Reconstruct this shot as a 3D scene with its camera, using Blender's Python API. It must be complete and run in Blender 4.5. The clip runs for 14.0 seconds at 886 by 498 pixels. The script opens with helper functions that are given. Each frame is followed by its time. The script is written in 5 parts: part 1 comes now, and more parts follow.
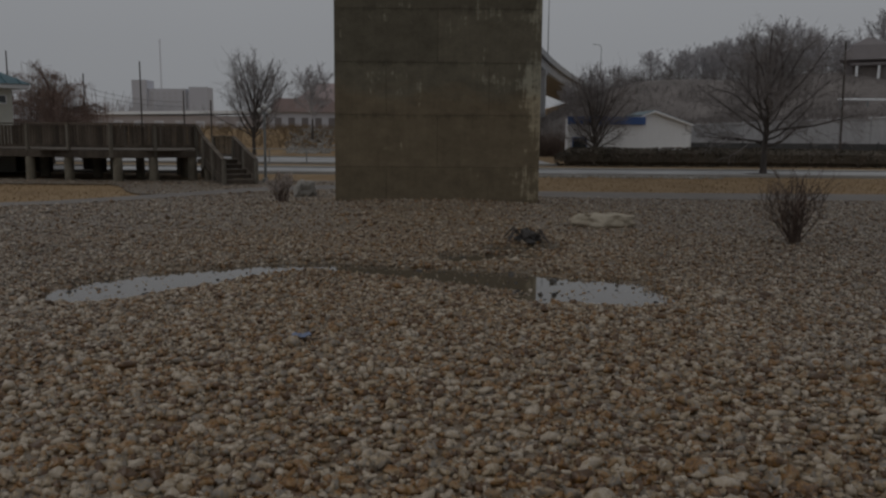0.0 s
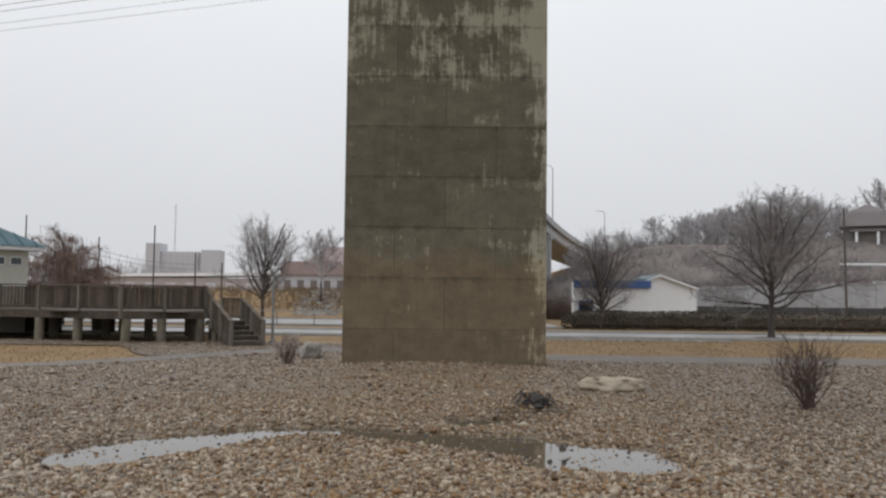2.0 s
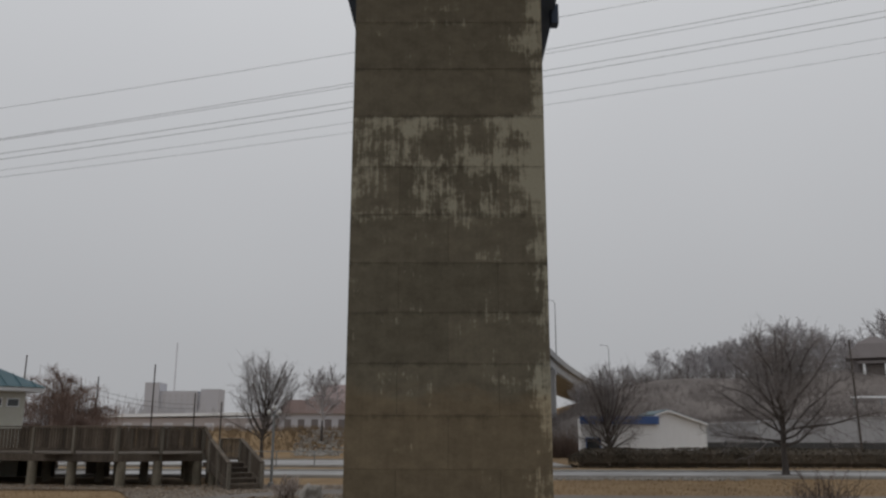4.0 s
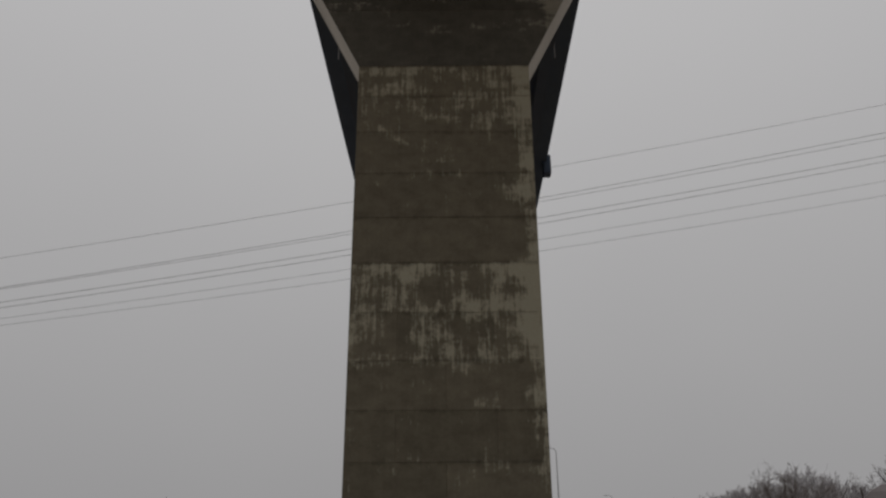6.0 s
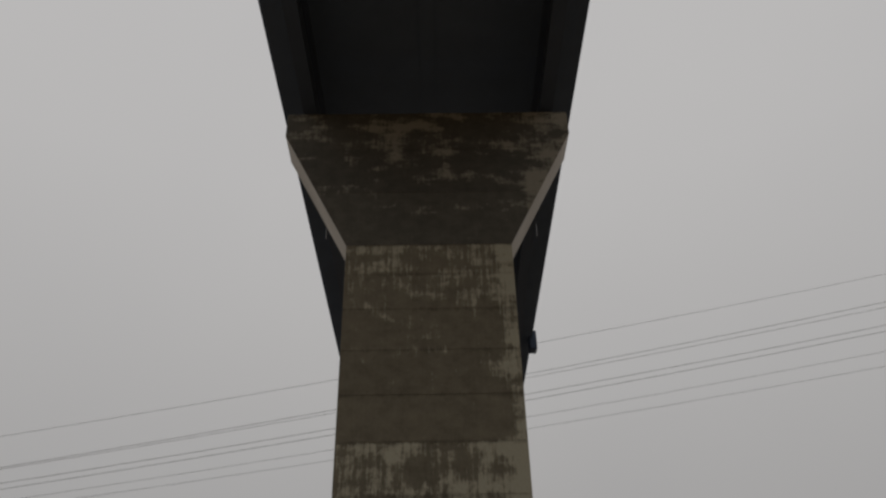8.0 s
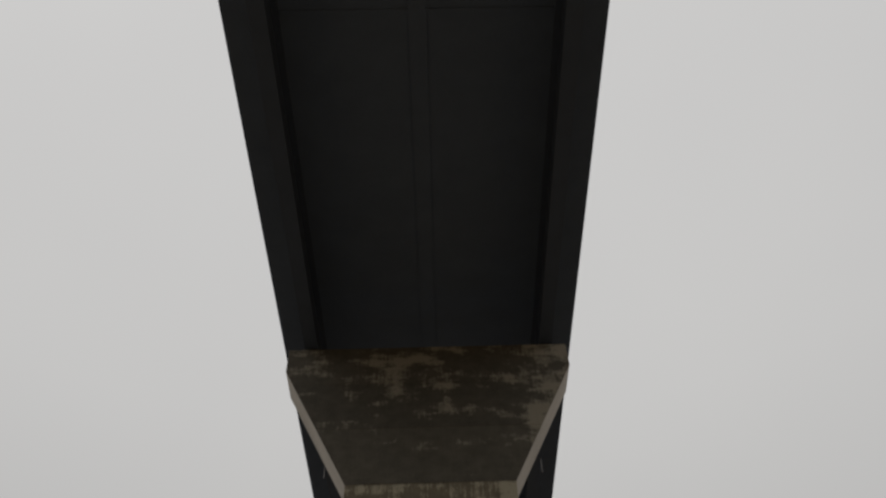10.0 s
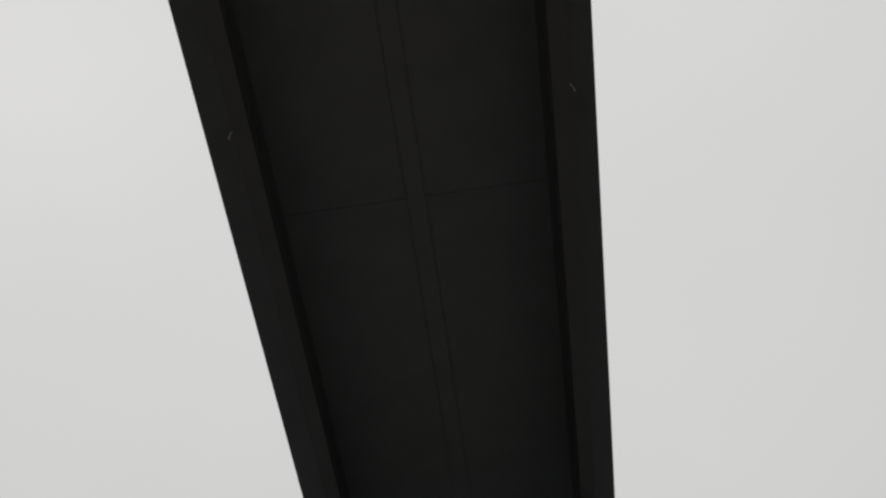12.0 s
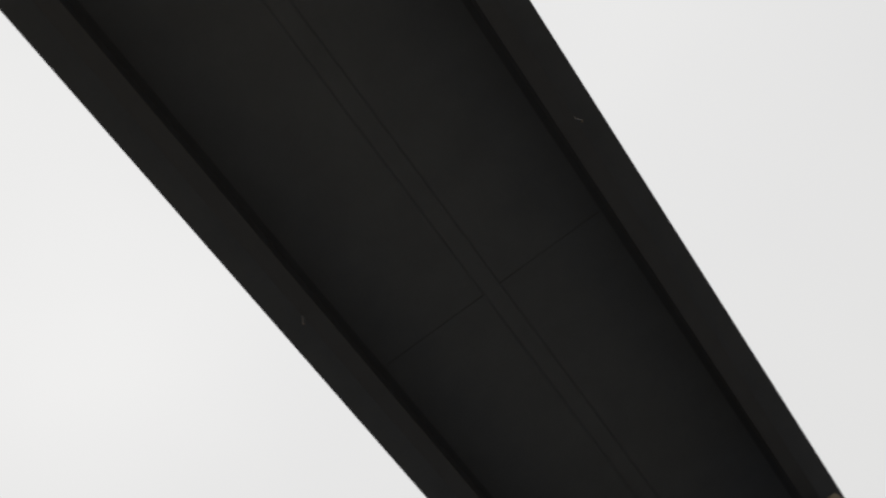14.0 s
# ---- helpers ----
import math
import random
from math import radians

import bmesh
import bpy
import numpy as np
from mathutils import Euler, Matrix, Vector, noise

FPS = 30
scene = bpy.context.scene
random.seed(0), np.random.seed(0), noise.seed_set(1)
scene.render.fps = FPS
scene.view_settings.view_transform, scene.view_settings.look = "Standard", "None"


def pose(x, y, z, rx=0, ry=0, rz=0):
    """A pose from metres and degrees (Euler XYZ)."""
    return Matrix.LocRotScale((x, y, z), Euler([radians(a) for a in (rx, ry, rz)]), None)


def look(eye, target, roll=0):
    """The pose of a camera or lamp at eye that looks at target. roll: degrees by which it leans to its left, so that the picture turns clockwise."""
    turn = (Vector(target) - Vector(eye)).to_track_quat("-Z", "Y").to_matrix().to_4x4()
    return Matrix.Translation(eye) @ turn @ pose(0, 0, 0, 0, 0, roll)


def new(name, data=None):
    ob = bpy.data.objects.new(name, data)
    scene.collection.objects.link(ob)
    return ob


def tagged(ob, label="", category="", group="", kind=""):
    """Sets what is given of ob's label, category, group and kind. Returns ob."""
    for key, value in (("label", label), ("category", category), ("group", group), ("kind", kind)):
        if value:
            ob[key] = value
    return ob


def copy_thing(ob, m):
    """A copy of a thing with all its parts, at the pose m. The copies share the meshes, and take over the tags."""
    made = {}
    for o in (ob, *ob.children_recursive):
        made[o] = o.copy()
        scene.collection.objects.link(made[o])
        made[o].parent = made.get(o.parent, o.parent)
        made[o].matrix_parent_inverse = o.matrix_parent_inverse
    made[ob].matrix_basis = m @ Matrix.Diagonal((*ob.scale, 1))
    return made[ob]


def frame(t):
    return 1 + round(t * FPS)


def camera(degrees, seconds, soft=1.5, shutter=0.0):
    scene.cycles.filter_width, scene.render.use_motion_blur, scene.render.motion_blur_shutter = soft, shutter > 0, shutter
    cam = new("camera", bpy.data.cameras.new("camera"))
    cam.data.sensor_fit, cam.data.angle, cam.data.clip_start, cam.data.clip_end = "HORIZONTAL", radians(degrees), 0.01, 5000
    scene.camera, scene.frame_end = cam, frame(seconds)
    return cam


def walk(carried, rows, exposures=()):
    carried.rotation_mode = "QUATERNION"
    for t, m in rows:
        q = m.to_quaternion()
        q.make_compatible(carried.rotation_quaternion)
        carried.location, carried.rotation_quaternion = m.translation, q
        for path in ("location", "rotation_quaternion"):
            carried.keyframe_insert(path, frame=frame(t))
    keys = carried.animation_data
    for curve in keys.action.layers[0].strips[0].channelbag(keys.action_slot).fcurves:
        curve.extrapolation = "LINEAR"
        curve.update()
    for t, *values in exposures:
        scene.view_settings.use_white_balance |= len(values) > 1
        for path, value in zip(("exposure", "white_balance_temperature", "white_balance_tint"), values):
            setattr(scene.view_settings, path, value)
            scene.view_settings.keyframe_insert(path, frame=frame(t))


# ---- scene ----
# ---- camera: one standing point, tilting up ----
EYE = Vector((0.0, 0.0, 1.52))
TURNS = [  # seconds, yaw to the left, pitch, roll
    (0.0, -0.45, -7.80, 0.46),
    (0.5, -0.54, -4.91, 0.61),
    (1.0, -0.13, -1.62, 0.69),
    (1.5, 0.04, 1.03, 0.70),
    (2.0, 0.14, 3.41, 0.69),
    (2.5, 0.15, 5.53, 0.59),
    (3.0, 0.21, 7.87, 0.37),
    (3.2, 0.27, 8.80, 0.37),
    (5.3, 0.46, 19.06, -0.51),
    (5.5, 0.46, 19.92, -0.57),
    (6.0, 0.16, 22.84, -0.35),
    (6.5, -0.31, 25.77, -0.37),
    (7.0, -0.80, 28.57, -0.85),
    (7.5, -1.03, 31.56, -1.14),
    (8.0, -1.17, 35.00, -1.40),
    (10.5, -1.94, 54.39, -3.28),
    (11.0, -1.78, 57.44, -4.28),
    (11.5, -2.09, 61.20, -6.52),
    (12.0, -2.49, 63.50, -10.34),
    (12.5, -2.60, 65.29, -13.92),
    (13.0, -2.73, 67.59, -17.82),
    (13.5, -1.56, 69.79, -25.11),
    (14.0, 4.25, 71.48, -31.96),
]


def turned(yaw, pitch, roll):
    a, b = radians(yaw), radians(pitch)
    ahead = Vector((-math.sin(a) * math.cos(b), math.cos(a) * math.cos(b), math.sin(b)))
    return look(EYE, EYE + ahead, roll)


cam = camera(56.34, 14.0, soft=2.4, shutter=0.25)
EXPOSURES = [  # seconds, stops, kelvin, tint
    (0.0, -1.23, 6180, 10), (0.5, -0.29, 6270, 10), (1.0, 0.31, 6290, 10), (1.5, 0.43, 6250, 10), (2.0, 0.31, 6250, 10), (2.5, 0.18, 6250, 10), (3.0, -0.03, 6250, 10),
    (5.5, -0.83, 6450, 11.5), (6.5, -0.88, 6560, 11.5), (8.0, -0.87, 6610, 11), (10.5, -0.55, 6600, 9.5), (11.5, -0.47, 6570, 9.5), (12.5, -0.43, 6560, 9.5), (14.0, -0.19, 6550, 9.5),
]
walk(cam, [(t, turned(a, b, c)) for t, a, b, c in TURNS], EXPOSURES)

# ---- daylight: overcast, foggy ----
world = bpy.data.worlds.new("overcast_sky")
scene.world = world
world.use_nodes = True
wn, wl = world.node_tree.nodes, world.node_tree.links
wn.clear()
sky = wn.new("ShaderNodeTexSky")
sky.sky_type, sky.sun_disc = "NISHITA", False
sky.sun_elevation, sky.sun_rotation = radians(62), radians(-70)
sky.dust_density, sky.air_density = 4.0, 1.0
soft_sky = wn.new("ShaderNodeHueSaturation")
soft_sky.inputs["Saturation"].default_value = 0.15
wl.new(sky.outputs[0], soft_sky.inputs["Color"])
bg_sky, bg_cloud, both, wout = wn.new("ShaderNodeBackground"), wn.new("ShaderNodeBackground"), wn.new("ShaderNodeAddShader"), wn.new("ShaderNodeOutputWorld")
wl.new(soft_sky.outputs[0], bg_sky.inputs[0])
bg_sky.inputs[1].default_value = 0.0015
wtc, wnoise, wramp = wn.new("ShaderNodeTexCoord"), wn.new("ShaderNodeTexNoise"), wn.new("ShaderNodeValToRGB")
wnoise.inputs["Scale"].default_value, wnoise.inputs["Detail"].default_value = 1.6, 3.0
wl.new(wtc.outputs["Generated"], wnoise.inputs["Vector"])
wramp.color_ramp.elements[0].position, wramp.color_ramp.elements[0].color = 0.3, (0.655, 0.655, 0.66, 1)
wramp.color_ramp.elements[1].position, wramp.color_ramp.elements[1].color = 0.7, (0.695, 0.695, 0.695, 1)
wl.new(wnoise.outputs[0], wramp.inputs[0])
wsep, wup, wmul = wn.new("ShaderNodeSeparateXYZ"), wn.new("ShaderNodeValToRGB"), wn.new("ShaderNodeVectorMath")
for i, (height, bright) in enumerate(((0.0, 0.735), (0.10, 0.78), (0.37, 0.97), (0.63, 1.19), (0.95, 1.315))):
    e = wup.color_ramp.elements[i] if i < 2 else wup.color_ramp.elements.new(height)
    e.position, e.color = height, (bright, bright, bright, 1)
wl.new(wtc.outputs["Generated"], wsep.inputs[0])
wl.new(wsep.outputs["Z"], wup.inputs[0])
wmul.operation = "MULTIPLY"
wl.new(wramp.outputs[0], wmul.inputs[0])
wl.new(wup.outputs[0], wmul.inputs[1])
wl.new(wmul.outputs[0], bg_cloud.inputs[0])
bg_cloud.inputs[1].default_value = 1.05
wl.new(bg_sky.outputs[0], both.inputs[0])
wl.new(bg_cloud.outputs[0], both.inputs[1])
wl.new(both.outputs[0], wout.inputs[0])
sun = new("sun", bpy.data.lights.new("sun", "SUN"))
sun.data.energy, sun.data.angle, sun.data.color = 0.7, radians(40), (1.0, 0.97, 0.93)
sun.matrix_basis = look((-22, -9, 45), (0, 0, 0))


# ---- mesh tools ----
class Mesh:
    """Collects vertices and faces for one mesh."""

    def __init__(self):
        self.v, self.f = [], []

    def add(self, verts, faces):
        n = len(self.v)
        self.v += [tuple(p) for p in verts]
        self.f += [tuple(i + n for i in f) for f in faces]
        return self

    def box(self, x0, x1, y0, y1, z0, z1, c=0.0, m=None):
        lo, hi = (x0, y0, z0), (x1, y1, z1)
        c = min(c, 0.45 * min(abs(b - a) for a, b in zip(lo, hi)))
        signs = [(i, j, k) for i in (0, 1) for j in (0, 1) for k in (0, 1)]
        if c <= 0:
            verts = [(hi[0] if i else lo[0], hi[1] if j else lo[1], hi[2] if k else lo[2]) for i, j, k in signs]
            faces = [(0, 1, 3, 2), (4, 6, 7, 5), (0, 4, 5, 1), (2, 3, 7, 6), (0, 2, 6, 4), (1, 5, 7, 3)]
        else:
            verts, at, faces = [], {}, []
            for s in signs:
                for k in range(3):
                    at[s, k] = len(verts)
                    verts.append([(hi[a] - (c if a != k else 0)) if s[a] else (lo[a] + (c if a != k else 0)) for a in range(3)])
                faces.append([at[s, 0], at[s, 1], at[s, 2]])
            for k in range(3):
                i, j = (k + 1) % 3, (k + 2) % 3
                for a in (0, 1):
                    ring = []
                    for b, d in ((0, 0), (1, 0), (1, 1), (0, 1)):
                        s = [0, 0, 0]
                        s[k], s[i], s[j] = a, b, d
                        ring.append(at[tuple(s), k])
                    faces.append(ring)
                for b in (0, 1):
                    for d in (0, 1):
                        s, e = [0, 0, 0], [0, 0, 0]
                        s[i], s[j], e[i], e[j], e[k] = b, d, b, d, 1
                        s, e = tuple(s), tuple(e)
                        faces.append([at[s, i], at[e, i], at[e, j], at[s, j]])
        if m is not None:
            verts = [m @ Vector(p) for p in verts]
        return self.add(verts, faces)

    def beam(self, a, b, w, h, c=0.0):
        """A bar of width w and height h from a to b, its centre line on a-b."""
        a, b = Vector(a), Vector(b)
        d = (b - a).normalized()
        side = d.cross(Vector((0, 0, 1)))
        side = side.normalized() if side.length > 1e-4 else Vector((1, 0, 0))
        up = side.cross(d)
        m = Matrix((side, d, up)).transposed().to_4x4()
        m.translation = a
        return self.box(-w / 2, w / 2, 0, (b - a).length, -h / 2, h / 2, c, m)

    def tube(self, pts, radii, n=6, caps=True):
        verts, faces = [], []
        ref = None
        for i, p in enumerate(pts):
            p = Vector(p)
            d = (Vector(pts[min(i + 1, len(pts) - 1)]) - Vector(pts[max(i - 1, 0)])).normalized()
            if ref is None:
                ref = Vector((1, 0, 0)) if abs(d.x) < 0.8 else Vector((0, 1, 0))
            u = (ref - d * ref.dot(d)).normalized()
            ref, w = u, d.cross(u)
            for k in range(n):
                t = 2 * math.pi * k / n
                verts.append(p + radii[i] * (math.cos(t) * u + math.sin(t) * w))
        for i in range(len(pts) - 1):
            for k in range(n):
                faces.append((i * n + k, i * n + (k + 1) % n, (i + 1) * n + (k + 1) % n, (i + 1) * n + k))
        if caps:
            faces += [tuple(range(n))[::-1], tuple(range((len(pts) - 1) * n, len(pts) * n))]
        return self.add(verts, faces)

    def prism(self, poly, y0, y1):
        """A polygon of (x, z), drawn out from y0 to y1."""
        n = len(poly)
        verts = [(x, y0, z) for x, z in poly] + [(x, y1, z) for x, z in poly]
        faces = [tuple(range(n)), tuple(range(n, 2 * n))[::-1]] + [(i, i + n, (i + 1) % n + n, (i + 1) % n) for i in range(n)]
        return self.add(verts, faces)

    def slab(self, poly, z0, z1):
        """A polygon of (x, y), drawn out from z0 to z1."""
        n = len(poly)
        verts = [(x, y, z0) for x, y in poly] + [(x, y, z1) for x, y in poly]
        faces = [tuple(range(n))[::-1], tuple(range(n, 2 * n))] + [(i, (i + 1) % n, (i + 1) % n + n, i + n) for i in range(n)]
        return self.add(verts, faces)

    def data(self, name, material, smooth=False):
        me = bpy.data.meshes.new(name)
        me.from_pydata(self.v, [], self.f)
        bm = bmesh.new()
        bm.from_mesh(me)
        bmesh.ops.recalc_face_normals(bm, faces=bm.faces)
        bm.to_mesh(me)
        bm.free()
        if smooth:
            me.polygons.foreach_set("use_smooth", [True] * len(me.polygons))
        me.materials.append(material)
        return me


def part(name, shape, material=None, parent=None, label="", smooth=False, m=None):
    """One mesh object; shape is a Mesh or mesh data already made."""
    data = shape.data(name, material, smooth) if isinstance(shape, Mesh) else shape
    ob = new(name, data)
    if m is not None:
        ob.matrix_basis = m
    ob.parent = parent
    return tagged(ob, label)


def thing(name, label, category, x=0, y=0, z=0, rz=0, group="", kind=""):
    ob = new(name)
    ob.empty_display_size = 0.2
    ob.matrix_basis = pose(x, y, z, 0, 0, rz)
    return tagged(ob, label, category, group, kind)


def smooth_step(a, b, v):
    t = min(1.0, max(0.0, (v - a) / (b - a)))
    return t * t * (3 - 2 * t)


# ---- materials ----
def faded(n, l, geo, colour):
    """Rusty pebbles along the middle of the bed, duller and greyer ones to its sides."""
    flat, away, patch, add = n.new("ShaderNodeVectorMath"), n.new("ShaderNodeVectorMath"), n.new("ShaderNodeTexNoise"), n.new("ShaderNodeMath")
    amount, dull, hsv = n.new("ShaderNodeMapRange"), n.new("ShaderNodeMapRange"), n.new("ShaderNodeHueSaturation")
    flat.operation, flat.inputs[1].default_value = "MULTIPLY", (1.0, 0.22, 0.0)
    away.operation, away.inputs[1].default_value = "DISTANCE", (0.0, 1.1, 0.0)
    patch.inputs["Scale"].default_value, patch.inputs["Detail"].default_value = 0.35, 3.0
    add.operation, add.inputs[1].default_value = "MULTIPLY_ADD", 5.0
    l.new(geo.outputs["Position"], flat.inputs[0])
    l.new(flat.outputs[0], away.inputs[0])
    l.new(geo.outputs["Position"], patch.inputs["Vector"])
    l.new(patch.outputs[0], add.inputs[0])
    l.new(away.outputs["Value"], add.inputs[2])
    for node, near, far in ((amount, 1.15, 0.96), (dull, 0.96, 0.88)):
        node.inputs["From Min"].default_value, node.inputs["From Max"].default_value = 4.2, 8.5
        node.inputs["To Min"].default_value, node.inputs["To Max"].default_value = near, far
        l.new(add.outputs[0], node.inputs[0])
    l.new(amount.outputs[0], hsv.inputs["Saturation"])
    l.new(dull.outputs[0], hsv.inputs["Value"])
    l.new(colour, hsv.inputs["Color"])
    return hsv.outputs[0]


def material(name, colors, scale=4.0, rough=0.8, bump=0.3, fine=40.0, metal=0.0, stretch=(1, 1, 1), per_island=0.0, per_object=0.0, spec=0.3, dist=0.02, rough2=None, drift=None):
    """Colour from a ramp over coarse and fine noise in metres, with relief."""
    m = bpy.data.materials.new(name)
    m.use_nodes = True
    n, l = m.node_tree.nodes, m.node_tree.links
    bsdf = n["Principled BSDF"]
    tc, mp = n.new("ShaderNodeNewGeometry"), n.new("ShaderNodeMapping")
    mp.inputs["Scale"].default_value = stretch
    l.new(tc.outputs["Position"], mp.inputs["Vector"])
    a, b = n.new("ShaderNodeTexNoise"), n.new("ShaderNodeTexNoise")
    a.inputs["Scale"].default_value, a.inputs["Detail"].default_value, a.inputs["Roughness"].default_value = scale, 5.0, 0.6
    b.inputs["Scale"].default_value, b.inputs["Detail"].default_value = fine, 4.0
    l.new(mp.outputs[0], a.inputs["Vector"])
    l.new(mp.outputs[0], b.inputs["Vector"])
    mix = n.new("ShaderNodeMath")
    mix.operation, mix.inputs[1].default_value = "MULTIPLY_ADD", 0.35
    l.new(b.outputs[0], mix.inputs[0])
    low = n.new("ShaderNodeMath")
    low.operation, low.inputs[1].default_value = "MULTIPLY", 0.65
    l.new(a.outputs[0], low.inputs[0])
    l.new(low.outputs[0], mix.inputs[2])
    last = mix.outputs[0]
    for amount, source in ((per_island, "Random Per Island"), (per_object, "Random")):
        if amount:
            src = tc if source == "Random Per Island" else n.new("ShaderNodeObjectInfo")
            off = n.new("ShaderNodeMath")
            off.operation, off.inputs[1].default_value = "MULTIPLY_ADD", amount
            l.new(src.outputs[source], off.inputs[0])
            shift = n.new("ShaderNodeMath")
            shift.operation, shift.inputs[1].default_value = "SUBTRACT", amount / 2
            l.new(last, shift.inputs[0])
            l.new(shift.outputs[0], off.inputs[2])
            last = off.outputs[0]
    ramp = n.new("ShaderNodeValToRGB")
    els = ramp.color_ramp.elements
    for i, col in enumerate(colors):
        p = 0.28 + 0.44 * i / max(1, len(colors) - 1)
        e = els[i] if i < 2 else els.new(p)
        e.position, e.color = p, (*col, 1)
    l.new(last, ramp.inputs[0])
    l.new(faded(n, l, tc, ramp.outputs[0]) if drift else ramp.outputs[0], bsdf.inputs["Base Color"])
    bsdf.inputs["Roughness"].default_value = rough
    if rough2 is not None:
        rr = n.new("ShaderNodeMapRange")
        rr.inputs["From Min"].default_value, rr.inputs["From Max"].default_value = 0.35, 0.65
        rr.inputs["To Min"].default_value, rr.inputs["To Max"].default_value = rough, rough2
        l.new(a.outputs[0], rr.inputs[0])
        l.new(rr.outputs[0], bsdf.inputs["Roughness"])
    bsdf.inputs["Metallic"].default_value = metal
    bsdf.inputs["Specular IOR Level"].default_value = spec
    if bump:
        bp = n.new("ShaderNodeBump")
        bp.inputs["Strength"].default_value, bp.inputs["Distance"].default_value = bump, dist
        l.new(mix.outputs[0], bp.inputs["Height"])
        l.new(bp.outputs[0], bsdf.inputs["Normal"])
    return m


CONCRETE = material("pier_concrete", [(0.10, 0.085, 0.06), (0.15, 0.13, 0.095), (0.20, 0.18, 0.14)], 0.9, 0.85, 0.25, 18)
# darkened for underside shade, blued against the warm light off the ground
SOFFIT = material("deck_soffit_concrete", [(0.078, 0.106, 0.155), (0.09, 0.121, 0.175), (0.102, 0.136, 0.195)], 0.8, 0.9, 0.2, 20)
def cell_gravel(name):
    """Pebbles too far off to model: cells of colour with relief."""
    m = bpy.data.materials.new(name)
    m.use_nodes = True
    n, l = m.node_tree.nodes, m.node_tree.links
    bsdf = n["Principled BSDF"]
    geo, vor, far_noise, ramp, hue, bp = n.new("ShaderNodeNewGeometry"), n.new("ShaderNodeTexVoronoi"), n.new("ShaderNodeTexNoise"), n.new("ShaderNodeValToRGB"), n.new("ShaderNodeSeparateColor"), n.new("ShaderNodeBump")
    vor.inputs["Scale"].default_value = 19.0
    far_noise.inputs["Scale"].default_value, far_noise.inputs["Detail"].default_value, far_noise.inputs["Roughness"].default_value = 1.1, 8.0, 0.7
    l.new(geo.outputs["Position"], vor.inputs["Vector"])
    l.new(geo.outputs["Position"], far_noise.inputs["Vector"])
    l.new(vor.outputs["Color"], hue.inputs[0])
    cols = [(0.05, 0.034, 0.022), (0.14, 0.09, 0.05), (0.215, 0.158, 0.1), (0.175, 0.15, 0.122), (0.265, 0.212, 0.152), (0.385, 0.345, 0.285)]
    for i, c in enumerate(cols):
        e = ramp.color_ramp.elements[i] if i < 2 else ramp.color_ramp.elements.new(i / 5)
        e.position, e.color = i / 5, (*c, 1)
    add = n.new("ShaderNodeMath")
    add.operation, add.inputs[1].default_value = "MULTIPLY_ADD", 0.55
    low = n.new("ShaderNodeMath")
    low.operation, low.inputs[1].default_value = "MULTIPLY", 0.48
    l.new(hue.outputs[0], low.inputs[0])
    l.new(far_noise.outputs[0], add.inputs[0])
    l.new(low.outputs[0], add.inputs[2])
    l.new(add.outputs[0], ramp.inputs[0])
    l.new(faded(n, l, geo, ramp.outputs[0]), bsdf.inputs["Base Color"])
    bsdf.inputs["Roughness"].default_value = 0.6
    bp.invert = True
    bp.inputs["Strength"].default_value, bp.inputs["Distance"].default_value = 1.0, 0.035
    l.new(vor.outputs["Distance"], bp.inputs["Height"])
    l.new(bp.outputs[0], bsdf.inputs["Normal"])
    return m


GRAVEL_BED = cell_gravel("gravel_bed_pebbles")
GRASS = material("dry_grass", [(0.15, 0.096, 0.05), (0.235, 0.156, 0.078), (0.31, 0.225, 0.13)], 0.5, 0.95, 0.35, 30, dist=0.05)
GRASS_BLADE = material("dry_grass_blade", [(0.20, 0.132, 0.066), (0.27, 0.182, 0.094), (0.34, 0.24, 0.135)], 0.6, 0.9, 0.0, per_island=0.5)
WATER = material("puddle_water", [(0.075, 0.062, 0.045), (0.10, 0.083, 0.06)], 3.0, 0.035, 0.0, spec=0.6)
WIRE = material("wire_aluminium", [(0.12, 0.12, 0.12), (0.2, 0.2, 0.2)], 2.0, 0.6, 0.0)

# same shade and blue offset put into the girder and inner deck colours
SHADE_STEEL = material("shade_toned_girder", [(0.05, 0.069, 0.108), (0.057, 0.078, 0.121), (0.063, 0.087, 0.134)], 1.2, 0.7, 0.1, 25)
DARK_SOFFIT = material("shade_toned_soffit", [(0.083, 0.112, 0.168), (0.092, 0.124, 0.184), (0.101, 0.136, 0.2)], 0.8, 0.9, 0.2, 20)
PALE_PAINT = material("pale_pipe", [(0.25, 0.26, 0.27), (0.36, 0.36, 0.37)], 5, 0.5, 0.05)
PATH = material("footpath_concrete", [(0.145, 0.13, 0.115), (0.195, 0.175, 0.158), (0.24, 0.22, 0.20)], 0.8, 0.9, 0.3, 30, spec=0.2)
ROAD = material("pale_road_concrete", [(0.22, 0.215, 0.21), (0.29, 0.285, 0.28), (0.36, 0.35, 0.34)], 0.3, 0.6, 0.2, 12, rough2=0.3)
KERB = material("kerb_concrete", [(0.25, 0.24, 0.22), (0.38, 0.37, 0.35)], 1.5, 0.85, 0.3, 25)
STONES = material("river_stones", [(0.10, 0.058, 0.03), (0.265, 0.15, 0.065), (0.295, 0.208, 0.12), (0.19, 0.175, 0.155), (0.345, 0.262, 0.165), (0.46, 0.39, 0.305)], 12, 0.5, 0.25, 70, per_island=0.60, spec=0.6, rough2=0.22, drift=True)
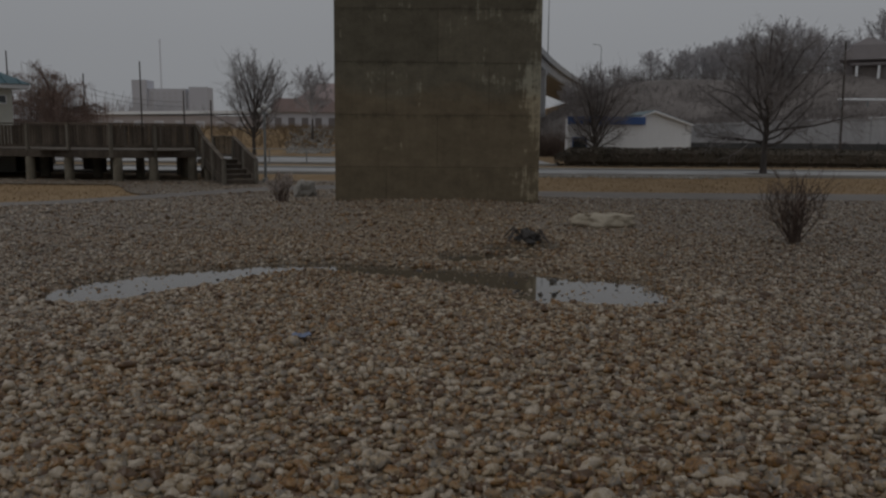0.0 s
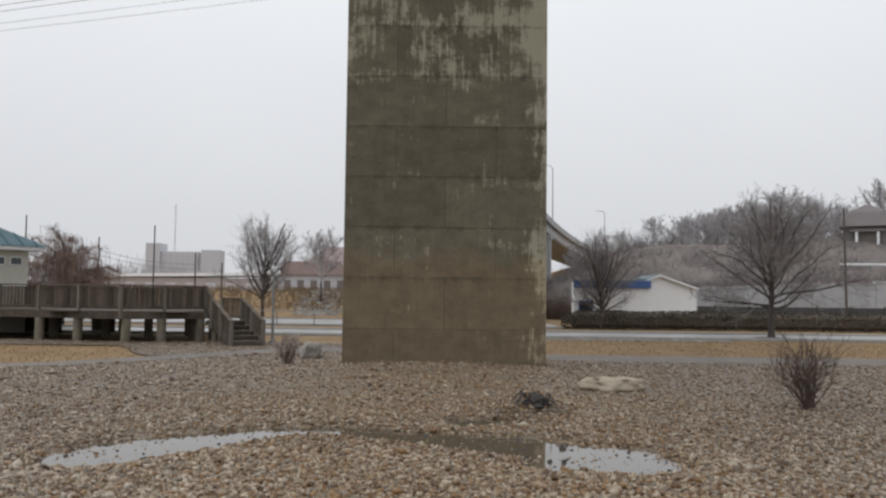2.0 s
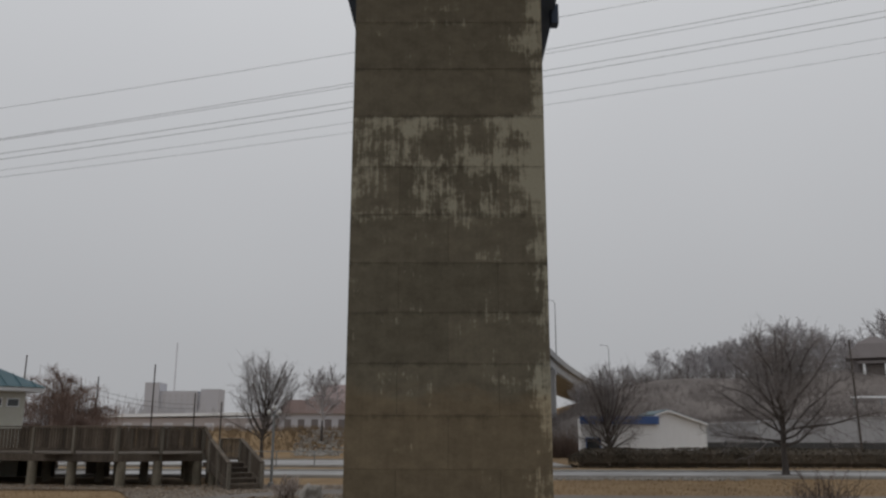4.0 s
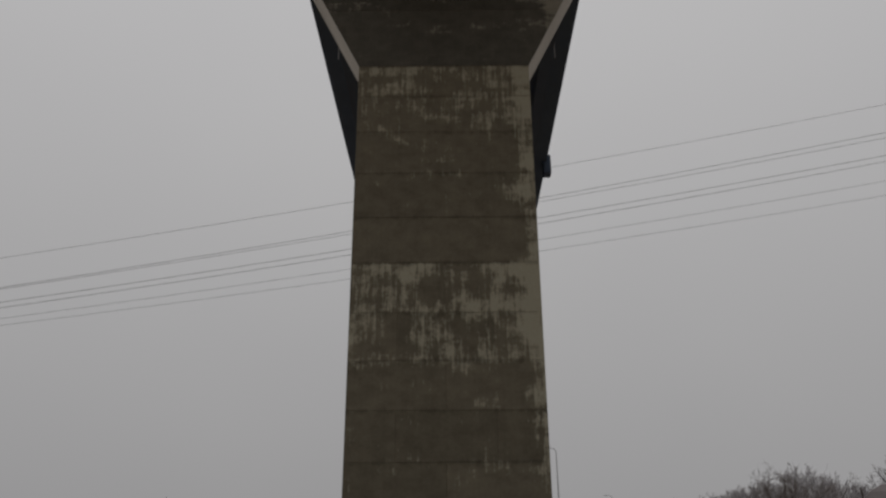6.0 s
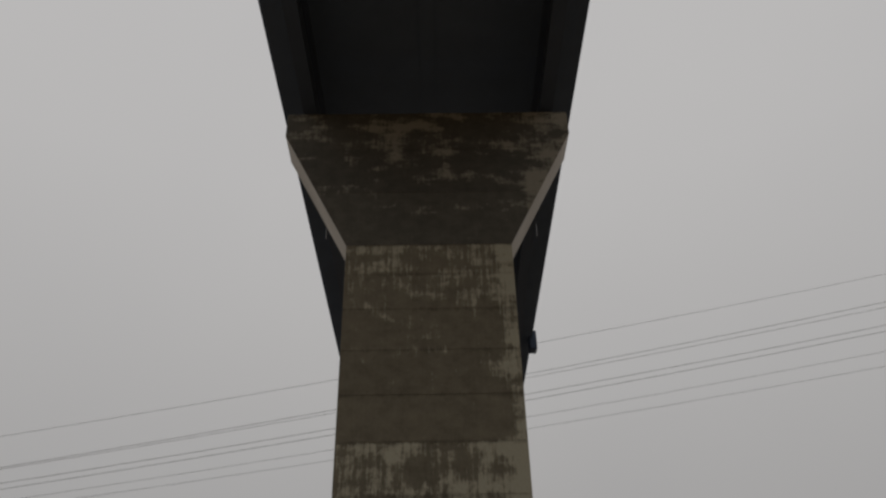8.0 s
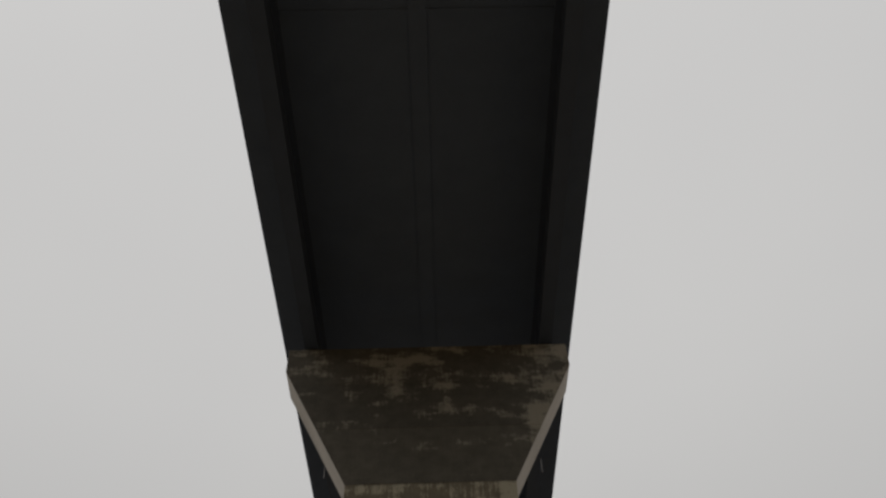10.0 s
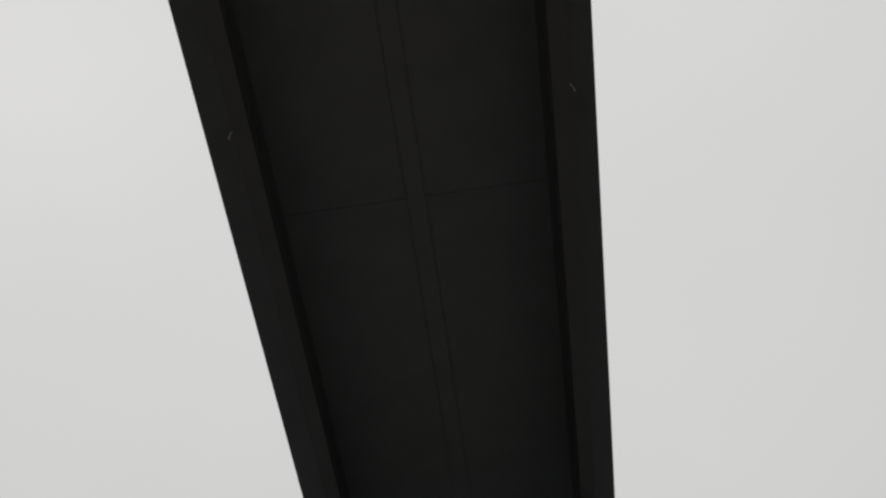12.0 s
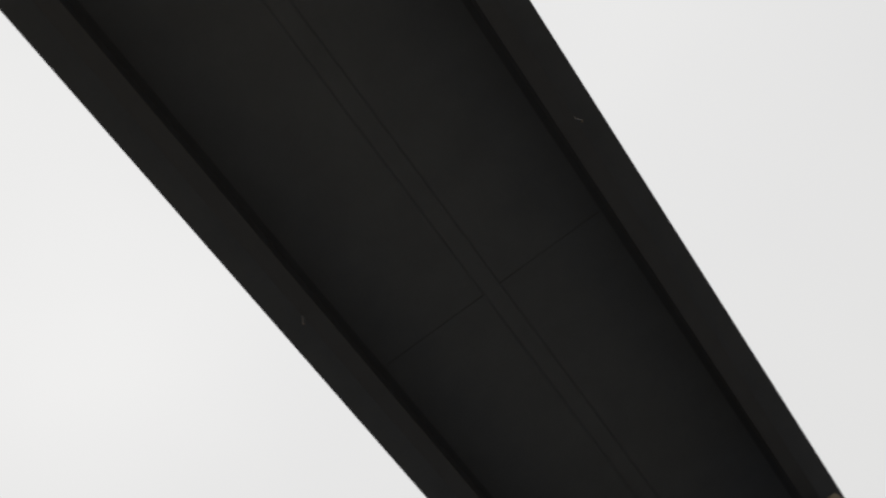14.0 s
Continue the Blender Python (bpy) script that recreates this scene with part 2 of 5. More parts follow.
PALE_STONE = material("pale_limestone", [(0.27, 0.228, 0.165), (0.40, 0.345, 0.262), (0.53, 0.47, 0.375)], 3, 0.85, 0.6, 20, dist=0.04)
GREY_STONE = material("grey_boulder", [(0.19, 0.175, 0.155), (0.28, 0.262, 0.235), (0.40, 0.375, 0.335)], 3, 0.85, 0.7, 18, dist=0.04)
BLACK_BAG = material("wet_black_debris", [(0.018, 0.016, 0.015), (0.045, 0.04, 0.036), (0.11, 0.095, 0.08)], 6, 0.35, 0.6, 30)
BLUE_BIT = material("blue_plastic", [(0.13, 0.16, 0.25), (0.23, 0.27, 0.37)], 8, 0.4, 0.1)
TIMBER = material("weathered_timber", [(0.04, 0.031, 0.024), (0.088, 0.07, 0.053), (0.15, 0.123, 0.097)], 2.0, 0.85, 0.4, 24, stretch=(1, 1, 0.35), per_object=0.25)
POST_WOOD = material("grey_weathered_post", [(0.10, 0.09, 0.072), (0.165, 0.148, 0.12), (0.23, 0.21, 0.175)], 2.5, 0.9, 0.4, 24, stretch=(1, 1, 0.3), per_object=0.2)
POST_CONC = material("deck_post_concrete", [(0.10, 0.088, 0.066), (0.185, 0.162, 0.122), (0.26, 0.232, 0.18)], 2.0, 0.9, 0.3, 24)
SIDING = material("cream_siding", [(0.50, 0.49, 0.42), (0.57, 0.56, 0.49), (0.62, 0.61, 0.55)], 0.8, 0.7, 0.1, 14)
WHITE = material("white_paint", [(0.74, 0.75, 0.76), (0.82, 0.83, 0.84), (0.87, 0.88, 0.89)], 0.5, 0.6, 0.1, 9, stretch=(1, 1, 0.3))
TEAL_ROOF = material("teal_metal_roof", [(0.025, 0.07, 0.085), (0.035, 0.09, 0.11), (0.05, 0.11, 0.13)], 0.8, 0.45, 0.05, 14)
BLUE = material("blue_fascia", [(0.05, 0.10, 0.26), (0.075, 0.135, 0.32)], 0.8, 0.5, 0.05)
WALL_CONC = material("pale_retaining_wall", [(0.28, 0.285, 0.29), (0.40, 0.40, 0.41), (0.50, 0.50, 0.51)], 0.5, 0.9, 0.2, 5, stretch=(1, 1, 0.25))
DARK_FENCE = material("dark_fence", [(0.05, 0.05, 0.05), (0.09, 0.09, 0.09)], 1.0, 0.9, 0.1)
# far walls and roofs are paled, so haze sits in their base colours
BRICK_FAR = material("haze_paled_brick", [(0.42, 0.38, 0.375), (0.48, 0.44, 0.435)], 0.5, 0.9, 0.1, 8)
ROOF_RED = material("haze_paled_tile", [(0.29, 0.228, 0.22), (0.36, 0.285, 0.275)], 0.6, 0.85, 0.1, 8)
ROOF_DARK = material("haze_paled_brown", [(0.165, 0.147, 0.145), (0.215, 0.196, 0.193)], 0.6, 0.9, 0.1, 8)
FAR_GREY = material("haze_paled_grey", [(0.48, 0.482, 0.515), (0.54, 0.542, 0.575)], 0.05, 0.9, 0.0)
GLASS_DARK = material("dark_window_glass", [(0.03, 0.035, 0.04), (0.05, 0.055, 0.06)], 1.0, 0.12, 0.0, spec=0.6)
# mist put into the twig colour of the skyline woods
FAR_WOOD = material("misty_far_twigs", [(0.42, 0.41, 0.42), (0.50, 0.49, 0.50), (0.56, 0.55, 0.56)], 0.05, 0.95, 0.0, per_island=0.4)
HILL_TWIG = material("brown_brush_twigs", [(0.09, 0.078, 0.073), (0.148, 0.13, 0.122), (0.225, 0.2, 0.19)], 0.3, 0.95, 0.0, per_island=0.6)
DRY_WEED = material("dry_brown_weeds", [(0.17, 0.12, 0.072), (0.21, 0.15, 0.09), (0.25, 0.19, 0.125)], 0.4, 0.95, 0.0, per_island=0.5)
# pale tone of the far spans carries the haze over them
HAZED_SPAN_CONC = material("haze_paled_span", [(0.31, 0.317, 0.325), (0.39, 0.397, 0.405), (0.46, 0.463, 0.468)], 0.5, 0.9, 0.2, 8)
BARK = material("wet_dark_bark", [(0.05, 0.043, 0.038), (0.084, 0.072, 0.065), (0.122, 0.106, 0.096)], 5, 0.9, 0.6, 40, stretch=(1, 1, 0.3))
# twig colours lightened to carry the mist, FAR_TWIG most of all
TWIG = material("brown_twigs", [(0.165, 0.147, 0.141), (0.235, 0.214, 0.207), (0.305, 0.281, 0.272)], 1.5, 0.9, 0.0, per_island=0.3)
FAR_TWIG = material("haze_paled_twigs", [(0.28, 0.265, 0.27), (0.395, 0.378, 0.383), (0.49, 0.47, 0.475)], 0.3, 0.95, 0.0, per_island=0.6)
WILLOW_TWIG = material("rust_willow_twigs", [(0.14, 0.095, 0.075), (0.215, 0.148, 0.12), (0.295, 0.215, 0.18)], 1.0, 0.9, 0.0, per_island=0.35)
PLUME = material("pale_dry_plume", [(0.3, 0.25, 0.215), (0.42, 0.36, 0.32), (0.5, 0.44, 0.4)], 8, 0.9, 0.0, per_island=0.4)
SHRUB_TWIG = material("reddish_shrub_stems", [(0.06, 0.042, 0.034), (0.11, 0.078, 0.062), (0.175, 0.13, 0.105)], 6, 0.8, 0.2, 40, per_island=0.4)
HEDGE = material("dark_hedge_leaves", [(0.054, 0.046, 0.035), (0.084, 0.07, 0.052), (0.125, 0.101, 0.077)], 1.0, 0.8, 0.2, 12, per_island=0.4)
BRUSH = material("brown_brush_slope", [(0.095, 0.082, 0.075), (0.145, 0.127, 0.117), (0.21, 0.186, 0.17)], 0.22, 0.95, 0.8, 2.5, dist=0.4)
# window grey paled along with the hazed walls
ROOF_EDGE = material("haze_paled_window", [(0.46, 0.455, 0.475), (0.50, 0.495, 0.515)], 0.2, 0.6, 0.0)
LAMP_GLASS = material("white_lamp_globe", [(0.5, 0.5, 0.48), (0.6, 0.6, 0.58)], 3, 0.3, 0.0)
GALV = material("grey_galvanised_steel", [(0.18, 0.19, 0.19), (0.28, 0.29, 0.29)], 3, 0.5, 0.05, metal=0.4)
POLE_WOOD = material("dark_utility_pole", [(0.05, 0.042, 0.036), (0.09, 0.078, 0.07)], 3, 0.9, 0.2)

# ---- the ground ----
LOW = -0.35
PUDDLE = [(-3.84, 8.3, 0.14), (-3.74, 8.5, 0.36), (-3.48, 8.86, 0.54), (-3.08, 9.45, 0.58), (-2.6, 9.9, 0.40), (-1.98, 10.35, 0.32), (-1.28, 10.45, 0.34), (-0.55, 10.1, 0.36), (0.15, 9.85, 0.46), (0.95, 9.55, 0.5), (1.5, 8.92, 0.68), (1.85, 8.6, 0.56), (2.02, 8.35, 0.3)]
POOLS = ([(0.3, 11.3, 0.3), (1.1, 11.45, 0.3)], [(0.95, 12.3, 0.26), (1.6, 12.42, 0.26)])
WATER_Z = -0.165


def basin(x, y, line):
    best = 9.0
    for (ax, ay, ar), (bx, by, br) in zip(line, line[1:]):
        dx, dy = bx - ax, by - ay
        t = min(1.0, max(0.0, ((x - ax) * dx + (y - ay) * dy) / (dx * dx + dy * dy)))
        best = min(best, math.hypot(x - ax - t * dx, y - ay - t * dy) / (ar + t * (br - ar)))
    if best < 4:
        best += 0.30 * noise.noise((x * 1.6, y * 2.4, 7.0)) + 0.16 * noise.noise((x * 5, y * 6, 3.0))
    return best


def wet_at(x, y):
    """Below 1 inside a puddle."""
    return min([basin(x, y, PUDDLE)] + [basin(x, y, p) for p in POOLS])


def ground_z(x, y):
    z = -0.12 + 0.21 * math.exp(-(x * x / 22 + (y - 20.5) ** 2 / 16)) - 0.23 * smooth_step(16, 25, y + 0.15 * abs(x))
    if abs(x) < 14 and y < 22:
        z += 0.035 * noise.noise((x * 0.7, y * 0.7, 1.3))
    if abs(x) < 6 and 5 < y < 13:
        z -= 0.12 * smooth_step(1.6, 0.6, basin(x, y, PUDDLE)) if basin(x, y, PUDDLE) < 1.6 else 0
        for pool in POOLS:
            z -= 0.11 * smooth_step(1.6, 0.6, basin(x, y, pool))
    z += max(10.2 * smooth_step(88, 128, y) * smooth_step(6, 34, x), (2.9 + 0.045 * max(0.0, x - 24)) * smooth_step(78.6, 81, y) * smooth_step(22.8, 24, x) * smooth_step(120, 100, x), 5.3 * smooth_step(96, 98.5, y) * smooth_step(44, 50, x)) * smooth_step(700, 300, y)
    z += 2.3 * math.exp(-((x - 59) ** 2 + (y - 116) ** 2) / 90)
    z += 2.6 * smooth_step(86, 104, y) * smooth_step(-4, -14, x) * smooth_step(300, 200, y)
    return z


def steps(a, b, d):
    n = max(1, round((b - a) / d))
    return [a + (b - a) * i / n for i in range(n + 1)]


def sheet(name, xs, ys, height, mat):
    verts = [(x, y, height(x, y)) for y in ys for x in xs]
    w = len(xs)
    faces = [(j * w + i, j * w + i + 1, (j + 1) * w + i + 1, (j + 1) * w + i) for j in range(len(ys) - 1) for i in range(w - 1)]
    me = bpy.data.meshes.new(name)
    me.from_pydata(verts, [], faces)
    me.polygons.foreach_set("use_smooth", [True] * len(faces))
    me.materials.append(mat)
    return new(name, me)


xs = [-3000, -1500, -700, -350] + steps(-200, -30, 8) + steps(-26, 26, 1.0) + steps(30, 200, 8) + [350, 700, 1500, 3000]
ys = [-3000, -1200, -500, -200, -100, -50] + steps(-25, 60, 1.0) + steps(64, 140, 3) + [160, 200, 260, 320, 450, 700, 1200, 2000, 3500]
ground = tagged(sheet("ground", xs, ys, lambda x, y: ground_z(x, y) - 0.06, GRASS), "dry winter grass ground around the bridge", "ground", kind="structure")


def gravel_end(x):
    """How far the gravel bed reaches: to the near edge of the footpath."""
    return 25.1 + 3.5 * math.exp(-(((x + 3.2) / 4.2) ** 2)) - 7.2 * smooth_step(-5, -14, x)


xs = steps(-16, 16, 0.2)
rows = 150
verts, faces = [], []
for j in range(rows + 1):
    for x in xs:
        y = -8 + (gravel_end(x) + 8) * (j / rows)
        verts.append((x, y, ground_z(x, y)))
w = len(xs)
faces = [(j * w + i, j * w + i + 1, (j + 1) * w + i + 1, (j + 1) * w + i) for j in range(rows) for i in range(w - 1)]
me = bpy.data.meshes.new("gravel_bed")
me.from_pydata(verts, [], faces)
me.materials.append(GRAVEL_BED)
tagged(new("gravel_bed", me), "bed of wet tan river gravel under the bridge", "gravel bed", kind="structure")

for line, name in [(PUDDLE, "puddle")] + [(p, "puddle") for p in POOLS]:
    x0, x1 = min(p[0] for p in line) - 0.9, max(p[0] for p in line) + 0.9
    y0, y1 = min(p[1] for p in line) - 0.9, max(p[1] for p in line) + 0.9
    xs2, ys2 = steps(x0, x1, 0.12), steps(y0, y1, 0.12)
    v, f, index = [], [], {}
    for j in range(len(ys2) - 1):
        for i in range(len(xs2) - 1):
            if basin((xs2[i] + xs2[i + 1]) / 2, (ys2[j] + ys2[j + 1]) / 2, line) < 1.45:
                face = []
                for a, b in ((i, j), (i + 1, j), (i + 1, j + 1), (i, j + 1)):
                    if (a, b) not in index:
                        index[a, b] = len(v)
                        v.append((xs2[a], ys2[b], WATER_Z))
                    face.append(index[a, b])
                f.append(face)
    me = bpy.data.meshes.new(name)
    me.from_pydata(v, [], f)
    me.materials.append(WATER)
    tagged(new(name, me), "shallow rain puddle lying in the gravel", "puddle", kind="structure")

# ---- footpath, road, kerbs ----
def ribbon(name, label, category, xs, near, far, mat, lift, joints=0.0):
    """A strip of paving between two edges given as functions of x, laid over the ground."""
    v, f = [], []
    for x in xs:
        for k in range(4):
            y = near(x) + (far(x) - near(x)) * k / 3
            v.append((x, y, ground_z(x, y) + lift))
    for i in range(len(xs) - 1):
        for k in range(3):
            a = i * 4 + k
            f.append((a, a + 4, a + 5, a + 1))
    me = bpy.data.meshes.new(name)
    me.from_pydata(v, [], f)
    me.materials.append(mat)
    return tagged(new(name, me), label, category, kind="structure")


def path_wide(x):
    return 2.4 + 0.5 * smooth_step(-6, 4, x)


ribbon("footpath", "wet grey concrete footpath curving past the pier", "footpath", steps(-40, 40, 0.5), lambda x: gravel_end(x) - 0.02, lambda x: gravel_end(x) + path_wide(x), PATH, 0.012)
ribbon("road", "pale wet concrete road behind the lawn", "road", steps(-160, 160, 4), lambda x: 41.0, lambda x: 47.4, ROAD, 0.0)
ribbon("parking_lot", "pale wet parking lot behind the road", "parking lot", steps(-70, 8, 3), lambda x: 55.0, lambda x: 72.0, ROAD, 0.0)
for y0, y1 in ((40.75, 41.0), (47.4, 47.65), (54.75, 55.0)):
    x1 = 8 if y0 > 50 else 160
    tagged(part("kerb", Mesh().box(-160, x1, y0, y1, LOW - 0.2, LOW + 0.10, 0.03), KERB), "pale concrete kerb along the road", "kerb", kind="structure")


def strip_near(x):
    """Near edge of the gravel strip before the deck."""
    near = gravel_end(x) + path_wide(x) + 0.05
    return near + (31.0 - near) * smooth_step(-7.9, -12.4, x)


gv, gf = [], []
xs = steps(-34, -2.6, 0.6)
for x in xs:
    for k in range(7):
        near = strip_near(x) + 0.12 * noise.noise((x * 1.3, 2.0, 0.0))
        y = near + (34.5 - near) * k / 6
        gv.append((x, y, ground_z(x, y) - 0.02))
for i in range(len(xs) - 1):
    for k in range(6):
        a = i * 7 + k
        gf.append((a, a + 7, a + 8, a + 1))
me = bpy.data.meshes.new("gravel_strip")
me.from_pydata(gv, [], gf)
me.materials.append(GRAVEL_BED)
tagged(new("gravel_strip", me), "strip of brown gravel along the timber deck", "gravel bed", kind="structure")


# ---- pier material: stained board-formed concrete ----
JOINTS = [0.77, 2.0, 3.22, 4.45, 5.68, 6.91, 8.16, 9.53, 10.82, 12.14, 13.43, 14.6, 15.62]


def stained_concrete(name, base, profile, edge_pale=0.48, edge_from=1.6, drips=1.55, bands=1.2):
    """profile: rows of height and amount of pale, unstained concrete."""
    m = bpy.data.materials.new(name)
    m.use_nodes = True
    n, l = m.node_tree.nodes, m.node_tree.links
    bsdf = n["Principled BSDF"]
    geo, sep = n.new("ShaderNodeNewGeometry"), n.new("ShaderNodeSeparateXYZ")
    l.new(geo.outputs["Position"], sep.inputs[0])

    def tex(scale, stretch, detail=5.0, rough=0.6):
        mp, t = n.new("ShaderNodeMapping"), n.new("ShaderNodeTexNoise")
        mp.inputs["Scale"].default_value = stretch
        t.inputs["Scale"].default_value, t.inputs["Detail"].default_value, t.inputs["Roughness"].default_value = scale, detail, rough
        l.new(geo.outputs["Position"], mp.inputs[0])
        l.new(mp.outputs[0], t.inputs["Vector"])
        return t.outputs[0]

    def math_node(op, a, b):
        k = n.new("ShaderNodeMath")
        k.operation = op
        for i, v in enumerate((a, b)):
            if isinstance(v, (int, float)):
                k.inputs[i].default_value = v
            else:
                l.new(v, k.inputs[i])
        return k.outputs[0]

    streak = tex(1.0, (8.5, 8.5, 0.75), 6.0, 0.68)
    fleck = tex(1.0, (9.0, 9.0, 7.0), 5.0, 0.65)
    blot = tex(0.9, (0.75, 0.75, 2.5), 5.0, 0.6)
    grain = tex(26.0, (1, 1, 1), 4.0)
    zr = n.new("ShaderNodeMapRange")
    zr.inputs["From Min"].default_value, zr.inputs["From Max"].default_value = 0.0, 22.0
    l.new(sep.outputs["Z"], zr.inputs[0])
    ramp = n.new("ShaderNodeValToRGB")
    for i, (z, a) in enumerate(profile):
        e = ramp.color_ramp.elements[i] if i < 2 else ramp.color_ramp.elements.new(z / 22)
        e.position, e.color = z / 22, (a, a, a, 1)
    l.new(zr.outputs[0], ramp.inputs[0])
    edge = n.new("ShaderNodeMapRange")
    edge.interpolation_type = "SMOOTHSTEP"
    edge.inputs["From Min"].default_value, edge.inputs["From Max"].default_value = edge_from, edge_from + 0.75
    edge.inputs["To Max"].default_value = edge_pale
    l.new(sep.outputs["X"], edge.inputs[0])
    amount = math_node("ADD", ramp.outputs[0], edge.outputs[0])
    patch = tex(1.0, (1.35, 1.35, 1.25), 3.0, 0.5)
    wild = math_node("ADD", math_node("MULTIPLY", math_node("SUBTRACT", streak, 0.5), drips), math_node("MULTIPLY", math_node("SUBTRACT", blot, 0.5), bands))
    wild = math_node("ADD", wild, math_node("MULTIPLY", math_node("SUBTRACT", fleck, 0.5), 0.8))
    wild = math_node("ADD", wild, math_node("MULTIPLY", math_node("SUBTRACT", patch, 0.5), 1.35))
    mask = n.new("ShaderNodeMapRange")
    mask.inputs["From Min"].default_value, mask.inputs["From Max"].default_value = 0.44, 0.76
    l.new(math_node("ADD", amount, wild), mask.inputs[0])
    info = n.new("ShaderNodeObjectInfo")
    mottle = tex(1.0, (2.2, 2.2, 2.8), 8.0, 0.74)
    drip = tex(1.0, (11.0, 11.0, 0.7), 4.0, 0.6)
    shade = n.new("ShaderNodeMapRange")
    shade.inputs["From Min"].default_value, shade.inputs["From Max"].default_value = 0.36, 0.64
    shade.inputs["To Min"].default_value, shade.inputs["To Max"].default_value = 0.76, 1.17
    l.new(math_node("ADD", math_node("MULTIPLY", mottle, 0.84), math_node("MULTIPLY", drip, 0.16)), shade.inputs[0])
    rust = n.new("ShaderNodeMapRange")
    rust.inputs["From Min"].default_value, rust.inputs["From Max"].default_value, rust.inputs["To Max"].default_value = 0.56, 0.74, 0.06
    l.new(tex(0.8, (1.3, 1.3, 2.0), 6.0, 0.65), rust.inputs[0])
    dark, dark2, pale, both = (n.new("ShaderNodeMix") for _ in range(4))
    for k, a, b in ((dark, base[0], base[1]), (dark2, base[1], base[2]), (pale, base[3], base[4])):
        k.data_type = "RGBA"
        k.inputs["A"].default_value, k.inputs["B"].default_value = (*a, 1), (*b, 1)
    l.new(blot, dark.inputs["Factor"])
    l.new(dark.outputs["Result"], dark2.inputs["A"])
    l.new(math_node("MULTIPLY", math_node("ADD", math_node("MULTIPLY", grain, 0.5), math_node("MULTIPLY", info.outputs["Random"], 0.5)), 0.8), dark2.inputs["Factor"])
    l.new(grain, pale.inputs["Factor"])
    both.data_type = "RGBA"
    l.new(math_node("MULTIPLY", mask.outputs[0], 0.95), both.inputs["Factor"])
    rusty, worn = n.new("ShaderNodeMix"), n.new("ShaderNodeVectorMath")
    rusty.data_type = "RGBA"
    rusty.inputs["B"].default_value = (base[2][0] * 1.05, base[2][1] * 0.82, base[2][2] * 0.68, 1)
    l.new(rust.outputs[0], rusty.inputs["Factor"])
    l.new(dark2.outputs["Result"], rusty.inputs["A"])
    worn.operation = "MULTIPLY"
    l.new(rusty.outputs["Result"], worn.inputs[0])
    l.new(shade.outputs[0], worn.inputs[1])
    l.new(worn.outputs[0], both.inputs["A"])
    l.new(pale.outputs["Result"], both.inputs["B"])
    # dark seepage along the form joints, ragged and broken
    near = 9.0
    for j in JOINTS[1:]:
        near = math_node("MINIMUM", near, math_node("ABSOLUTE", math_node("SUBTRACT", sep.outputs["Z"], j - 0.02), 0.0))
    seep = n.new("ShaderNodeMapRange")
    seep.inputs["From Min"].default_value, seep.inputs["From Max"].default_value = 0.0, 0.11
    seep.inputs["To Min"].default_value, seep.inputs["To Max"].default_value = 0.66, 1.0
    ragged = math_node("MULTIPLY", math_node("SUBTRACT", tex(1.0, (3.0, 3.0, 1.6), 6.0, 0.7), 0.42), 0.55)
    l.new(math_node("ADD", near, ragged), seep.inputs[0])
    seeped = n.new("ShaderNodeVectorMath")
    seeped.operation = "MULTIPLY"
    l.new(both.outputs["Result"], seeped.inputs[0])
    l.new(seep.outputs[0], seeped.inputs[1])
    # brown silt left by high water, up to a ragged line
    silt, silted = n.new("ShaderNodeMapRange"), n.new("ShaderNodeMix")
    silt.inputs["From Min"].default_value, silt.inputs["From Max"].default_value = 2.75, 2.35
    l.new(math_node("ADD", sep.outputs["Z"], math_node("MULTIPLY", math_node("SUBTRACT", blot, 0.5), 1.6)), silt.inputs[0])
    silted.data_type, silted.blend_type = "RGBA", "MULTIPLY"
    silted.inputs["B"].default_value = (1.17, 1.06, 0.95, 1)
    l.new(silt.outputs[0], silted.inputs["Factor"])
    l.new(seeped.outputs[0], silted.inputs["A"])
    l.new(silted.outputs["Result"], bsdf.inputs["Base Color"])
    bsdf.inputs["Roughness"].default_value = 0.8
    bsdf.inputs["Specular IOR Level"].default_value = 0.3
    bp = n.new("ShaderNodeBump")
    bp.inputs["Strength"].default_value, bp.inputs["Distance"].default_value = 0.35, 0.012
    l.new(math_node("ADD", grain, math_node("MULTIPLY", streak, 0.6)), bp.inputs["Height"])
    l.new(bp.outputs[0], bsdf.inputs["Normal"])
    return m


STAIN = [(0.087, 0.076, 0.053), (0.138, 0.122, 0.087), (0.192, 0.169, 0.122), (0.3, 0.282, 0.212), (0.43, 0.407, 0.312)]
PIER_CONC = stained_concrete(
    "stained_pier_concrete",
    STAIN,
    [(0, 0.02), (2.1, 0.04), (2.4, 0.16), (4.3, 0.12), (5.6, 0.12), (6.6, 0.16), (6.95, 0.42), (8.1, 0.42), (8.2, 0.56), (9.5, 0.56), (9.56, 0.0), (10.8, 0.02), (11.0, 0.18), (13.3, 0.20), (13.5, 0.34), (15.4, 0.46), (15.62, 0.45), (15.66, 0.02), (17.6, 0.06), (18.0, 0.22), (20.9, 0.26)],
)
